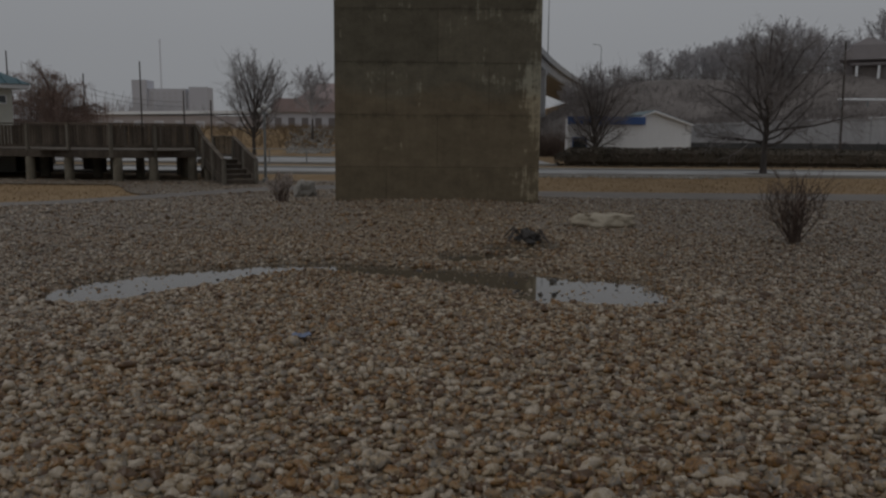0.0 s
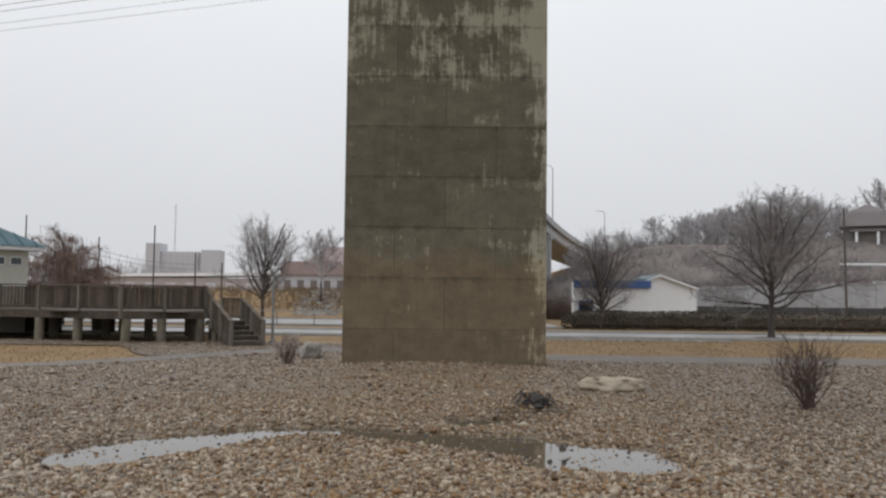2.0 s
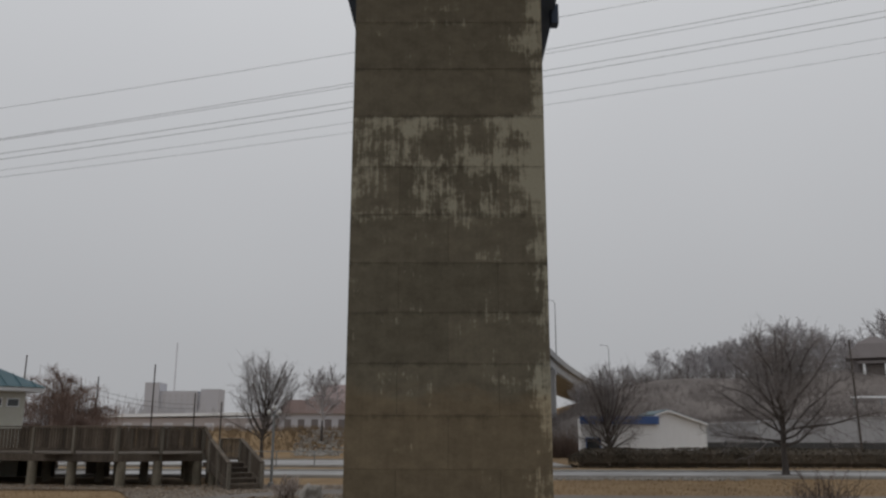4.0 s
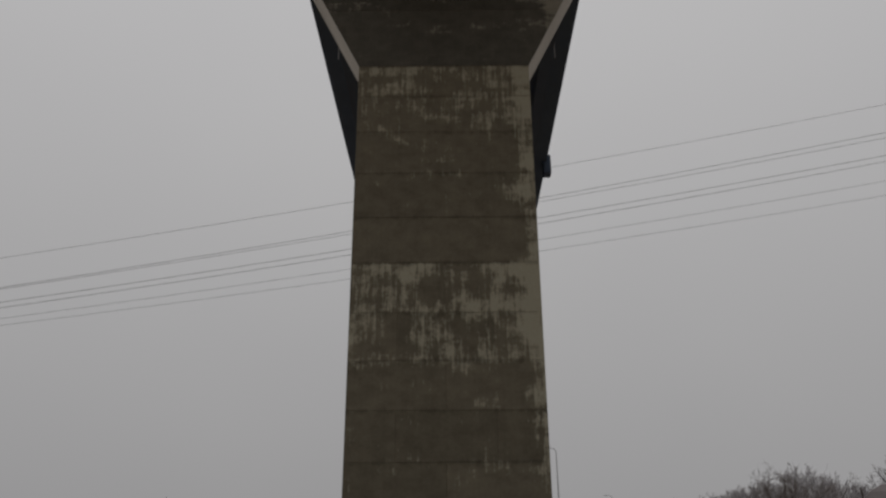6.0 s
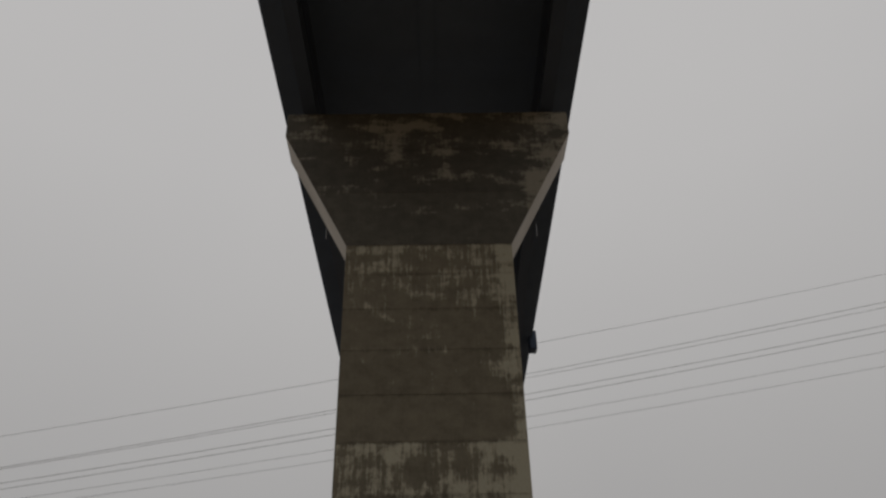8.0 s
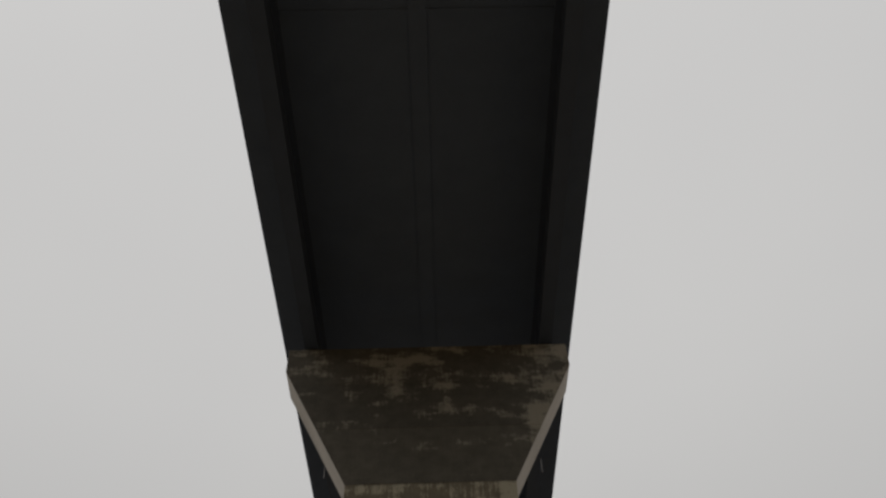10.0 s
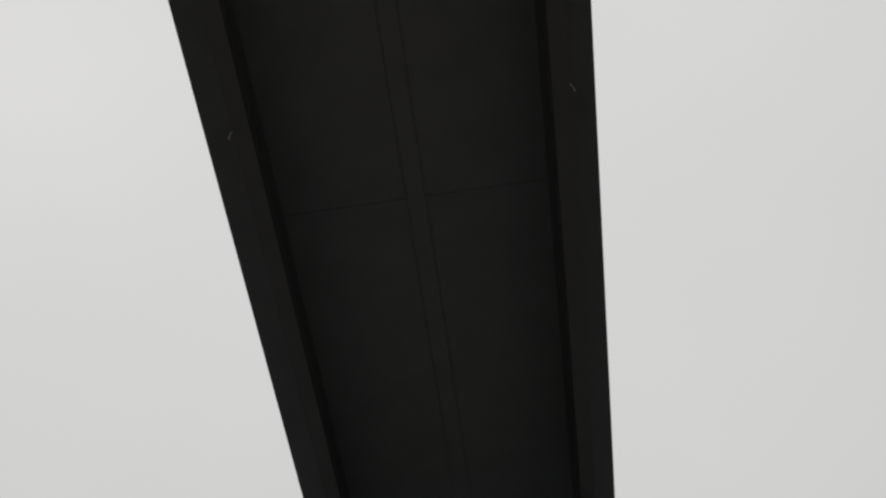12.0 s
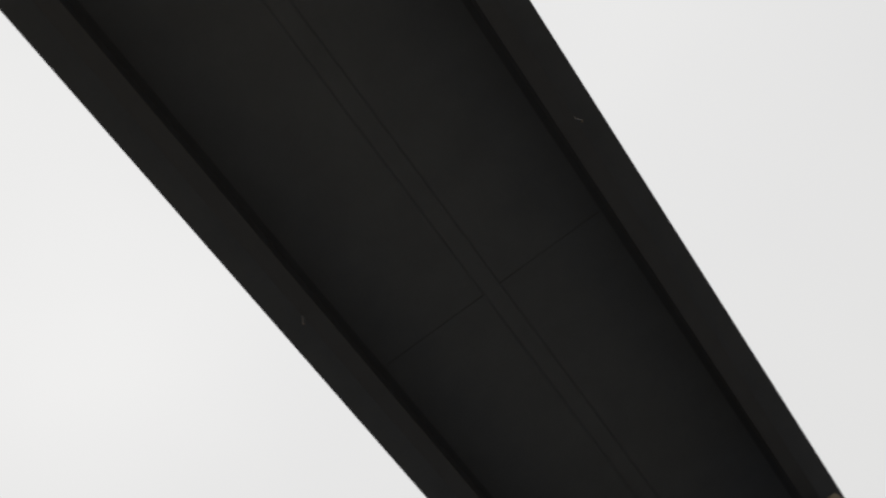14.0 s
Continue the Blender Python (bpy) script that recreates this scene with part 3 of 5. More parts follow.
# stained, with the base darkened and greyed against warm light off the ground
HEAD_CONC = stained_concrete(
    "stained_dimmed_head",
    [(0.056, 0.053, 0.044), (0.085, 0.08, 0.065), (0.122, 0.114, 0.093), (0.225, 0.21, 0.168), (0.31, 0.292, 0.24)],
    [(0, 0.0), (15.6, 0.04), (17.0, 0.12), (17.6, 0.30), (18.8, 0.26), (19.2, 0.40), (20.9, 0.42)],
    edge_pale=0.26,
    edge_from=2.6,
    drips=0.75,
    bands=2.1,
)
# base colour raised so side faces and soffits look skylit; parapets share it
PALE_CONC = material("pale_skylit_concrete", [(0.36, 0.35, 0.32), (0.47, 0.46, 0.43), (0.57, 0.56, 0.53)], 0.8, 0.85, 0.25, 18, stretch=(1, 1, 0.3))

# ---- bridge piers ----
HALF, CAP_HALF, NECK, CAP_LOW, CAP_TOP, THICK = 2.44, 4.61, 15.62, 20.02, 20.96, 1.3


def flare(z):
    """Half width of the pier at a height."""
    return HALF if z <= NECK else min(CAP_HALF, HALF + (CAP_HALF - HALF) * (z - NECK) / (CAP_LOW - NECK))


def bridge_pier(label, x, y, rz, drop=0.0, foot=-0.6):
    """A wall pier with flared head. Panels of the formwork are separate, with recessed joints."""
    pier = thing("bridge_pier", label, "bridge pier", x, y, 0, rz, "bridge piers")
    d, c = 0.025, 0.005
    e = 0.008  # depth of the joints
    core = [(-HALF + e, foot), (HALF - e, foot), (HALF - e, NECK - drop + 0.012), (CAP_HALF - e, CAP_LOW - drop + 0.012), (CAP_HALF - e, CAP_TOP - drop - 0.004), (-CAP_HALF + e, CAP_TOP - drop - 0.004), (-CAP_HALF + e, CAP_LOW - drop + 0.012), (-HALF + e, NECK - drop + 0.012)]
    part("core", Mesh().prism(core, e, THICK - e), CONCRETE, pier)
    levels = [foot] + [z - drop for z in JOINTS if z - drop > 0.3]
    for i, (z0, z1) in enumerate(zip(levels, levels[1:])):
        cuts = [-HALF, -1.22, 1.22, HALF] if i % 2 == 0 else [-HALF, 0.0, HALF]
        if z0 > 9.5 - drop:
            cuts = [-HALF, HALF]
        for a, b in zip(cuts, cuts[1:]):
            for y0, y1 in ((0, d), (THICK - d, THICK)):
                proud = 0.004 * random.random()
                part("panel", Mesh().box(a + (0.002 if a > -HALF else 0), b - (0.002 if b < HALF else 0), y0 - (proud if y0 == 0 else 0), y1 + (proud if y0 else 0), z0 + 0.002, z1 - 0.002, 0.007), PIER_CONC, pier)
        for a, b in ((-HALF, -HALF + d), (HALF - d, HALF)):
            part("panel", Mesh().box(a, b, d + 0.002, THICK - d - 0.002, z0 + 0.006, z1 - 0.006, 0.008), PALE_CONC, pier)
    # head: front and back faces in three lifts, sloping soffits, end faces
    lifts = [(NECK, 17.6), (17.6, CAP_LOW - 0.6), (CAP_LOW - 0.6, CAP_TOP)]
    for z0, z1 in lifts:
        poly = [(-flare(z0), z0 - drop + 0.006), (flare(z0), z0 - drop + 0.006)]
        if z0 < CAP_LOW < z1:
            poly += [(CAP_HALF, CAP_LOW - drop), (CAP_HALF, z1 - drop - 0.06), (CAP_HALF - 0.06, z1 - drop), (-CAP_HALF + 0.06, z1 - drop), (-CAP_HALF, z1 - drop - 0.06), (-CAP_HALF, CAP_LOW - drop)]
        else:
            poly += [(flare(z1), z1 - drop - 0.006), (-flare(z1), z1 - drop - 0.006)]
        part("head_panel", Mesh().prism(poly, 0, d), HEAD_CONC, pier)
        part("head_panel", Mesh().prism(poly, THICK - d, THICK), HEAD_CONC, pier)
    for s in (-1, 1):
        soffit = [(s * HALF, NECK - drop), (s * CAP_HALF, CAP_LOW - drop), (s * (CAP_HALF - d), CAP_LOW - drop + 0.03), (s * (HALF - d), NECK - drop + 0.03)]
        part("soffit", Mesh().prism(soffit, d + 0.002, THICK - d - 0.002), PALE_CONC, pier, "sloping concrete soffit, sky light put into its tone")
        end = [(s * CAP_HALF, CAP_LOW - drop), (s * CAP_HALF, CAP_TOP - drop), (s * (CAP_HALF - d), CAP_TOP - drop), (s * (CAP_HALF - d), CAP_LOW - drop + 0.03)]
        part("end_face", Mesh().prism(end, d + 0.002, THICK - d - 0.002), PALE_CONC, pier)
    for s in (-1, 1):
        part("bearing", Mesh().box(s * 3.8 - 0.35, s * 3.8 + 0.35, 0.3, 1.0, CAP_TOP - drop - 0.005, CAP_TOP - drop + 0.10, 0.01), SHADE_STEEL, pier)
    return pier


# the line of the bridge: straight overhead, then curving away and down
def bridge_line(y):
    x = -0.19 + 0.011 * y + (0.0014 * (y - 58) ** 2 if y > 58 else 0)
    u = min(1.0, max(0.0, (y - 50) / 90))
    z = -(6.45 * u * u * (3 - 2 * u) + 90 * 0.058 * (u ** 3 - u * u)) - 0.058 * max(0.0, y - 140)
    return x, z


bridge_pier("tall water-stained concrete bridge pier with flared top, standing in gravel", 0.0, 19.9, 0.0)
for y in (65.0, 110.0):
    x, z = bridge_line(y)
    slope = 0.011 + (0.0028 * (y - 58) if y > 58 else 0)
    bridge_pier("far concrete bridge pier under the curving bridge", x, y - 0.65, -math.degrees(math.atan(slope)), -z)

# ---- the bridge ----
bridge = thing("road_bridge", "steel girder road bridge with shade-toned underside and concrete deck on tall piers", "bridge")


def along(profile, ys):
    """Sweeps a closed polygon of (x, z) along the line of the bridge."""
    v, f, n = [], [], len(profile)
    for y in ys:
        x0, z0 = bridge_line(y)
        s = 0.011 + (0.0028 * (y - 58) if y > 58 else 0)
        k = 1 / math.hypot(1, s)
        v += [(x0 + px * k, y - px * s * k, z0 + pz) for px, pz in profile]
    for i in range(len(ys) - 1):
        f += [(i * n + j, i * n + (j + 1) % n, (i + 1) * n + (j + 1) % n, (i + 1) * n + j) for j in range(n)]
    f += [tuple(range(n)), tuple(range((len(ys) - 1) * n, len(ys) * n))]
    return Mesh().add(v, f)


def rect(x0, x1, z0, z1):
    return [(x0, z0), (x1, z0), (x1, z1), (x0, z1)]


# far spans curving down to the bank; their pale concrete paints in haze
viaduct = thing("approach_viaduct", "far bridge spans curving down to the bank, haze put into their colour", "bridge")
ys = steps(112, 256, 6)
part("deck_slab", along([(-5.28, 22.95), (5.2, 22.95), (5.2, 23.25), (-5.28, 23.25)], ys), HAZED_SPAN_CONC, viaduct)
for s in (-1, 1):
    part("parapet", along(rect(s * 5.0 - 0.19, s * 5.0 + 0.19, 23.26, 24.1), ys), HAZED_SPAN_CONC, viaduct)
part("box_girder", along([(-4.3, 21.1), (4.3, 21.1), (4.6, 21.35), (4.6, 22.94), (-4.6, 22.94), (-4.6, 21.35)], ys), HAZED_SPAN_CONC, viaduct, "box girder of the far spans, paled for haze")
for y in (157.0, 240.0):
    x, z = bridge_line(y)
    support = thing("approach_pier", "concrete wall pier under the far spans, haze put into its colour", "bridge pier", x, y, 0, -math.degrees(math.atan(0.011 + 0.0028 * (y - 58))), "approach piers")
    part("wall", Mesh().box(-4.9, 4.9, -0.6, 0.6, -1.0, z + 20.2, 0.05), HAZED_SPAN_CONC, support)
    part("cap", Mesh().box(-5.1, 5.1, -0.75, 0.75, z + 20.2, z + 21.08, 0.04), HAZED_SPAN_CONC, support)

ys = [-140, -60, 0, 40] + steps(48, 112, 8)
part("deck_slab", along([(-5.28, 22.95), (-4.0, 22.88), (4.0, 22.88), (5.2, 22.95), (5.2, 23.25), (-5.28, 23.25)], ys), DARK_SOFFIT, bridge, "concrete deck slab, shade put into its colour")
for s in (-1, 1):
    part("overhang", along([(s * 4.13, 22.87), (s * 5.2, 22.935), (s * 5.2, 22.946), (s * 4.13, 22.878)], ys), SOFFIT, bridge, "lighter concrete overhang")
    part("parapet", along(rect(s * 5.0 - 0.17, s * 5.0 + 0.17, 23.25, 24.1), ys), PALE_CONC, bridge, "grey concrete parapet")
    x = s * 3.92
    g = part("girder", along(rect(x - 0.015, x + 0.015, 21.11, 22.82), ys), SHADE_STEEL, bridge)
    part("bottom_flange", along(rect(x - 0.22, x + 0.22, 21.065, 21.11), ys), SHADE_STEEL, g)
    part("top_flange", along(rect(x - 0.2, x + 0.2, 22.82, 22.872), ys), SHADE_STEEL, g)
    for y in steps(-40, 18, 2.0) + steps(22, 60, 2.0):
        bx, bz = bridge_line(y)
        for side in (s,):
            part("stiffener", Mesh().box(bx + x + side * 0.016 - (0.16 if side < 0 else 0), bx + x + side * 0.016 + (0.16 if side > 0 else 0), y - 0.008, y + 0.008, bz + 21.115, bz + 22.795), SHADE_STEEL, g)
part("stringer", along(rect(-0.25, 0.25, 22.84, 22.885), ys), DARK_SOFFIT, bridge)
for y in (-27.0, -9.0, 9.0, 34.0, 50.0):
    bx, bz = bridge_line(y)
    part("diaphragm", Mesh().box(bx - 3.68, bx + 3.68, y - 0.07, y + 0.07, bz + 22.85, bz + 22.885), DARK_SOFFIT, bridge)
for y in (6.1, 27.7):
    for s in (-1, 1):
        bx = bridge_line(y)[0]
        part("drain_pipe", Mesh().tube([(bx + s * 4.35, y, 22.93), (bx + s * 4.35, y, 21.5)], [0.028, 0.028], 8), PALE_PAINT, bridge, "pale drain pipe")
bx = bridge_line(39.0)[0]
part("junction_box", Mesh().box(bx + 5.02, bx + 5.42, 38.8, 39.4, 22.2, 23.3, 0.03), SHADE_STEEL, bridge)
for y, h in ((158.0, 10.0), (216.0, 10.9)):
    bx, bz = bridge_line(y)
    lampx = bx + 5.0 if y < 180 else bx + 4.6
    lamp = thing("street_lamp", "tall thin grey street lamp on the far bridge", "street lamp", lampx, y, bz + 24.05, 0, "bridge lamps")
    part("pole", Mesh().tube([(0, 0, 0), (0, 0, h), (-0.3, 0, h + 0.6), (-1.6, 0, h + 0.8)], [0.11, 0.07, 0.06, 0.05], 8), GALV, lamp)
    part("lamp_head", Mesh().box(-2.2, -1.5, -0.12, 0.12, h + 0.72, h + 0.88, 0.03), GALV, lamp)

# ---- power lines ----
for z0, k, thick in ((41.60, 0.186, 0.018), (38.22, 0.185, 0.018), (37.83, 0.180, 0.014), (36.07, 0.173, 0.013), (35.42, 0.172, 0.013), (33.73, 0.160, 0.009), (32.56, 0.150, 0.009)):
    for dy in (0.0, 0.52):
        pts = [(x, 78 + dy, z0 + dy * 0.5 + k * x + 0.00027 * x * x) for x in steps(-156, 156, 12)]
        tagged(part("power_line", Mesh().tube(pts, [thick] * len(pts), 4), WIRE), "thin grey overhead power line crossing the sky", "power line", "power lines")

# ---- trees ----
def limb(rng, start, way, length, radius, bend, rise, segs=4):
    """A wandering tapered branch: points, radii."""
    pts, radii, p, d = [Vector(start)], [radius], Vector(start), Vector(way).normalized()
    for i in range(segs):
        d = (d + Vector((rng.gauss(0, bend), rng.gauss(0, bend), rng.gauss(0, bend) + rise))).normalized()
        p = p + d * (length / segs)
        pts.append(p.copy())
        radii.append(radius * (1 - 0.75 * (i + 1) / segs))
    return pts, radii


def on(pts, t):
    i = min(len(pts) - 2, int(t * (len(pts) - 1)))
    u = t * (len(pts) - 1) - i
    return pts[i].lerp(pts[i + 1], u), (pts[i + 1] - pts[i]).normalized()


def turn_out(rng, way, angle):
    ax = way.cross(Vector((rng.gauss(0, 1), rng.gauss(0, 1), rng.gauss(0, 1)))).normalized()
    return Matrix.Rotation(angle, 3, ax) @ way


def tree_meshes(seed, height, spread, fork, trunk_r, limbs=9, kids=7, twigs=6, sprigs=3, twig_r=0.007, droop=0.0, upright=0.6, leader=0.0, wide_lean=1.28, top_lean=0.28, bark_limbs=False):
    """Trunk and crown of a bare tree, standing at the origin."""
    rng = random.Random(seed)
    trunk, crown = Mesh(), Mesh()
    wood = trunk if bark_limbs else crown
    pts, radii = limb(rng, (0, 0, -0.1), (0, 0, 1), fork + 0.1, trunk_r, 0.03, 0.1, 4)
    radii = [trunk_r * (1.35 if i == 0 else 1 - 0.1 * i) for i in range(len(radii))]
    trunk.tube(pts, radii, 10)
    top = pts[-1]
    if leader:
        spine, sr = limb(rng, top, (0.04, 0, 1), (height - fork) * 0.92, trunk_r * 0.72, 0.07, 0.05, 7)
        wood.tube(spine, sr, 7)
    for i in range(limbs):
        a = 2 * math.pi * (i + rng.random() * 0.7) / limbs
        lean = (0.08 + 0.92 * ((i * 0.618) % 1.0)) * (1.25 - upright * 0.5)
        reach = (height - fork) * rng.uniform(0.78, 0.96) * (0.84 + 0.06 * lean)
        way = Vector((math.cos(a) * math.sin(lean) * spread / (height - fork) * 1.5, math.sin(a) * math.sin(lean) * spread / (height - fork) * 1.5, math.cos(lean)))
        start = top.lerp(pts[-2], rng.random() * 0.8)
        if leader:
            u = i / limbs
            start = on(spine, leader * u ** 1.15)[0]
            lean = (wide_lean - (wide_lean - top_lean) * u) * rng.uniform(0.72, 1.08)
            a = 2.4 * i + rng.uniform(-0.4, 0.4)
            way = Vector((math.cos(a) * math.sin(lean), math.sin(a) * math.sin(lean), math.cos(lean)))
            # length up to the rounded outline of the crown
            half, mid = (height - fork) * 0.5, fork + (height - fork) * 0.48
            e, f = Vector((start.x / spread, start.y / spread, (start.z - mid) / half)), Vector((way.x / spread, way.y / spread, way.z / half))
            qa, qb, qc = f.dot(f), e.dot(f), e.dot(e) - 1
            reach = (-qb + math.sqrt(max(0.01, qb * qb - qa * qc))) / qa * rng.uniform(0.72, 0.95)
        lp, lr = limb(rng, start, way, reach, trunk_r * rng.uniform(0.38, 0.6) * (0.72 if leader else 1), 0.16 if bark_limbs else 0.10, 0.06 - droop * 0.3, 6)
        wood.tube(lp, lr, 6)
        for k in range(kids):
            t = 0.16 + 0.82 * ((k + rng.random()) / kids) ** 0.8
            p, d = on(lp, t)
            size = reach * (0.52 - 0.34 * t) * rng.uniform(0.7, 1.2)
            kp, kr = limb(rng, p, turn_out(rng, d, rng.uniform(0.45, 0.95)), size, lr[0] * (0.42 - 0.25 * t), 0.15, 0.10 - droop * 0.5, 4)
            crown.tube(kp, kr, 4, False)
            for j in range(twigs):
                p2, d2 = on(kp, 0.15 + 0.85 * (j + rng.random()) / twigs * 0.99)
                tp, tr = limb(rng, p2, turn_out(rng, d2, rng.uniform(0.4, 0.9)), size * rng.uniform(0.3, 0.6), twig_r * 1.8, 0.2, 0.10 - droop, 3)
                crown.tube(tp, tr, 3, False)
                for q in range(sprigs):
                    p3, d3 = on(tp, 0.2 + 0.79 * rng.random())
                    sp, sr = limb(rng, p3, turn_out(rng, d3, rng.uniform(0.3, 0.9)), size * rng.uniform(0.18, 0.4), twig_r, 0.2, 0.08 - droop, 2)
                    crown.tube(sp, sr, 3, False)
    return trunk, crown


def plain(mesh, name, mat):
    """Mesh data without sorting of normals, for large meshes."""
    me = bpy.data.meshes.new(name)
    me.from_pydata(mesh.v, [], mesh.f)
    me.materials.append(mat)
    return me


def tree(name, label, x, y, meshes, bark=None, twig=None, z=None, rz=0, group=""):
    ob = thing(name, label, "tree", x, y, ground_z(x, y) - 0.06 if z is None else z, rz, group)
    part("trunk", plain(meshes[0], "trunk", bark or BARK), None, ob)
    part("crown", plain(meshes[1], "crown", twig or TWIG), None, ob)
    return ob


tree("bare_tree", "large spreading leafless tree with dark wet trunk on the lawn", 17.08, 43.4, tree_meshes(14, 8.0, 4.7, 1.5, 0.195, 30, 13, 8, 3, 0.006, droop=0.12, leader=0.42, wide_lean=1.42, top_lean=0.35, bark_limbs=True))
tree("bare_tree", "leafless vase-shaped tree beside the white shed", 13.0, 68.5, tree_meshes(5, 8.1, 3.7, 0.9, 0.2, 32, 10, 7, 2, 0.0075, leader=0.3, wide_lean=1.15, top_lean=0.15, bark_limbs=True))
tree("bare_tree", "leafless vase-shaped tree behind the timber stairs", -17.1, 78.0, tree_meshes(19, 9.9, 4.6, 1.5, 0.2, 32, 9, 6, 2, 0.0075, leader=0.3, wide_lean=1.15, top_lean=0.12, bark_limbs=True))
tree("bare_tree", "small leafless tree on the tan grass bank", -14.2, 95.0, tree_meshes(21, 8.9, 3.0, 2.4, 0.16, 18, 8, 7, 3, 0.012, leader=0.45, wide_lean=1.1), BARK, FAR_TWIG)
hill_shapes = [tree_meshes(31 + i, 10.0, 4.6, 1.8, 0.22, 20, 8, 4, 2, 0.027, leader=0.55, wide_lean=1.25, upright=0.45) for i in range(3)]
hill_tree = []
rng = random.Random(4)
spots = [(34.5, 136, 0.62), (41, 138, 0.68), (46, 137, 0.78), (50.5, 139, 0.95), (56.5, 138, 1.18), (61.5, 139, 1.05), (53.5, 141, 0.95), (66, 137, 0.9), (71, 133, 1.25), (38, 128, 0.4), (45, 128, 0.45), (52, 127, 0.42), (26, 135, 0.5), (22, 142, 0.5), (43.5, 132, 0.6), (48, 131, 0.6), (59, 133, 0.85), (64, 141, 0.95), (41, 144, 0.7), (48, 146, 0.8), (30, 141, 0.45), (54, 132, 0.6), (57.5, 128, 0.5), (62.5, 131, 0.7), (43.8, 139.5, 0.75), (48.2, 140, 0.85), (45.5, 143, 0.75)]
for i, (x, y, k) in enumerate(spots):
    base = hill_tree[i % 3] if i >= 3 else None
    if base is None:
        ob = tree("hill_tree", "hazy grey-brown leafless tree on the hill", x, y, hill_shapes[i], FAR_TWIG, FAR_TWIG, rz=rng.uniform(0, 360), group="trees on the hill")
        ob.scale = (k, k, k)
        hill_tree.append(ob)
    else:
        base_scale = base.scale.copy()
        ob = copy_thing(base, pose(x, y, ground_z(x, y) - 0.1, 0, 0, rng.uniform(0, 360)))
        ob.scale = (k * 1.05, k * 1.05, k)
# the woods and brush that cover the hill and the skyline
wood = Mesh()
rng = random.Random(9)
for i in range(6800):
    x, y = rng.uniform(8, 76), rng.uniform(84, 150)
    z = ground_z(x, y)
    if z < 0.8:
        continue
    clump = noise.noise((x * 0.22, y * 0.12, 3.0))
    if clump < -0.15 and i % 3:
        continue
    h = (rng.uniform(0.7, 2.0) if y < 122 else rng.uniform(1.0, 3.6)) * (0.7 + 1.6 * max(0.0, clump))
    for k in range(3):
        a = rng.uniform(0, 6.28)
        lean = rng.uniform(0.1, 0.9)
        tip = (x + h * lean * math.cos(a), y + h * lean * math.sin(a), z + h * rng.uniform(0.7, 1.0))
        mid = (x + h * lean * 0.4 * math.cos(a), y + h * lean * 0.4 * math.sin(a), z + h * 0.5)
        wood.tube([(x, y, z - 0.1), mid, tip], [0.022, 0.015, 0.005], 3, False)
tagged(new("brushwood", plain(wood, "brushwood", HILL_TWIG)), "leafless grey-brown brush covering the hillside", "brush", kind="stuff")
xs, ys = steps(7, 90, 2.0), steps(84, 160, 2.0)
tagged(sheet("hillside", xs, ys, lambda x, y: ground_z(x, y) - 0.05 + 0.45 * smooth_step(84, 92, y) * smooth_step(7, 10, x) + 0.25 * noise.noise((x * 0.2, y * 0.2, 0)) * smooth_step(93, 100, y) * smooth_step(9, 20, x), BRUSH), "brown leaf-littered hillside behind the wall", "hillside", kind="structure")

weeds = Mesh()
rng = random.Random(51)
for i in range(3600):
    x, y = rng.uniform(-46, -5), rng.uniform(85, 108)
    if ground_z(x, y) < 0.0 or (noise.noise((x * 0.25, y * 0.2, 4.0)) < -0.12 and i % 4):
        continue
    h = rng.uniform(0.25, 0.75)
    for k in range(3):
        a, lean = rng.uniform(0, 6.28), rng.uniform(0.2, 0.9)
        weeds.tube([(x, y, ground_z(x, y) - 0.1), (x + h * lean * math.cos(a), y + h * lean * math.sin(a), ground_z(x, y) + h)], [0.025, 0.006], 3, False)
tagged(new("dry_weeds", plain(weeds, "dry_weeds", DRY_WEED)), "dry brown weeds on the grass bank", "weeds", kind="stuff")

bushes = Mesh()
rng = random.Random(77)
for i in range(420):
    x, y = rng.uniform(8.3, 12.6), rng.uniform(79, 87)
    h = rng.uniform(0.8, 3.0) * (0.8 + 0.7 * noise.noise((x * 0.8, y * 0.3, 9.0)))
    for k in range(4):
        a, lean = rng.uniform(0, 6.28), rng.uniform(0.1, 0.55)
        g = ground_z(x, y)
        bushes.tube([(x, y, g - 0.1), (x + h * lean * 0.5 * math.cos(a), y + h * lean * 0.5 * math.sin(a), g + h * 0.6), (x + h * lean * math.cos(a), y + h * lean * math.sin(a), g + h)], [0.022, 0.015, 0.006], 3, False)
tagged(new("bare_bushes", plain(bushes, "bare_bushes", SHRUB_TWIG)), "dark tangled leafless bushes beside the white shed", "bushes", kind="stuff")

# weeping willow: curtain of hanging rusty twigs
willow = thing("weeping_willow", "rust-brown weeping willow with hanging bare twigs behind the deck", "tree", -22.5, 48.5, ground_z(-22.5, 48.5) - 0.06)
rng = random.Random(3)
trunk, crown = Mesh(), Mesh()
pts, radii = limb(rng, (0, 0, -0.1), (0, 0, 1), 2.4, 0.28, 0.05, 0.1, 4)
trunk.tube(pts, [0.3, 0.27, 0.25, 0.22, 0.2], 10)
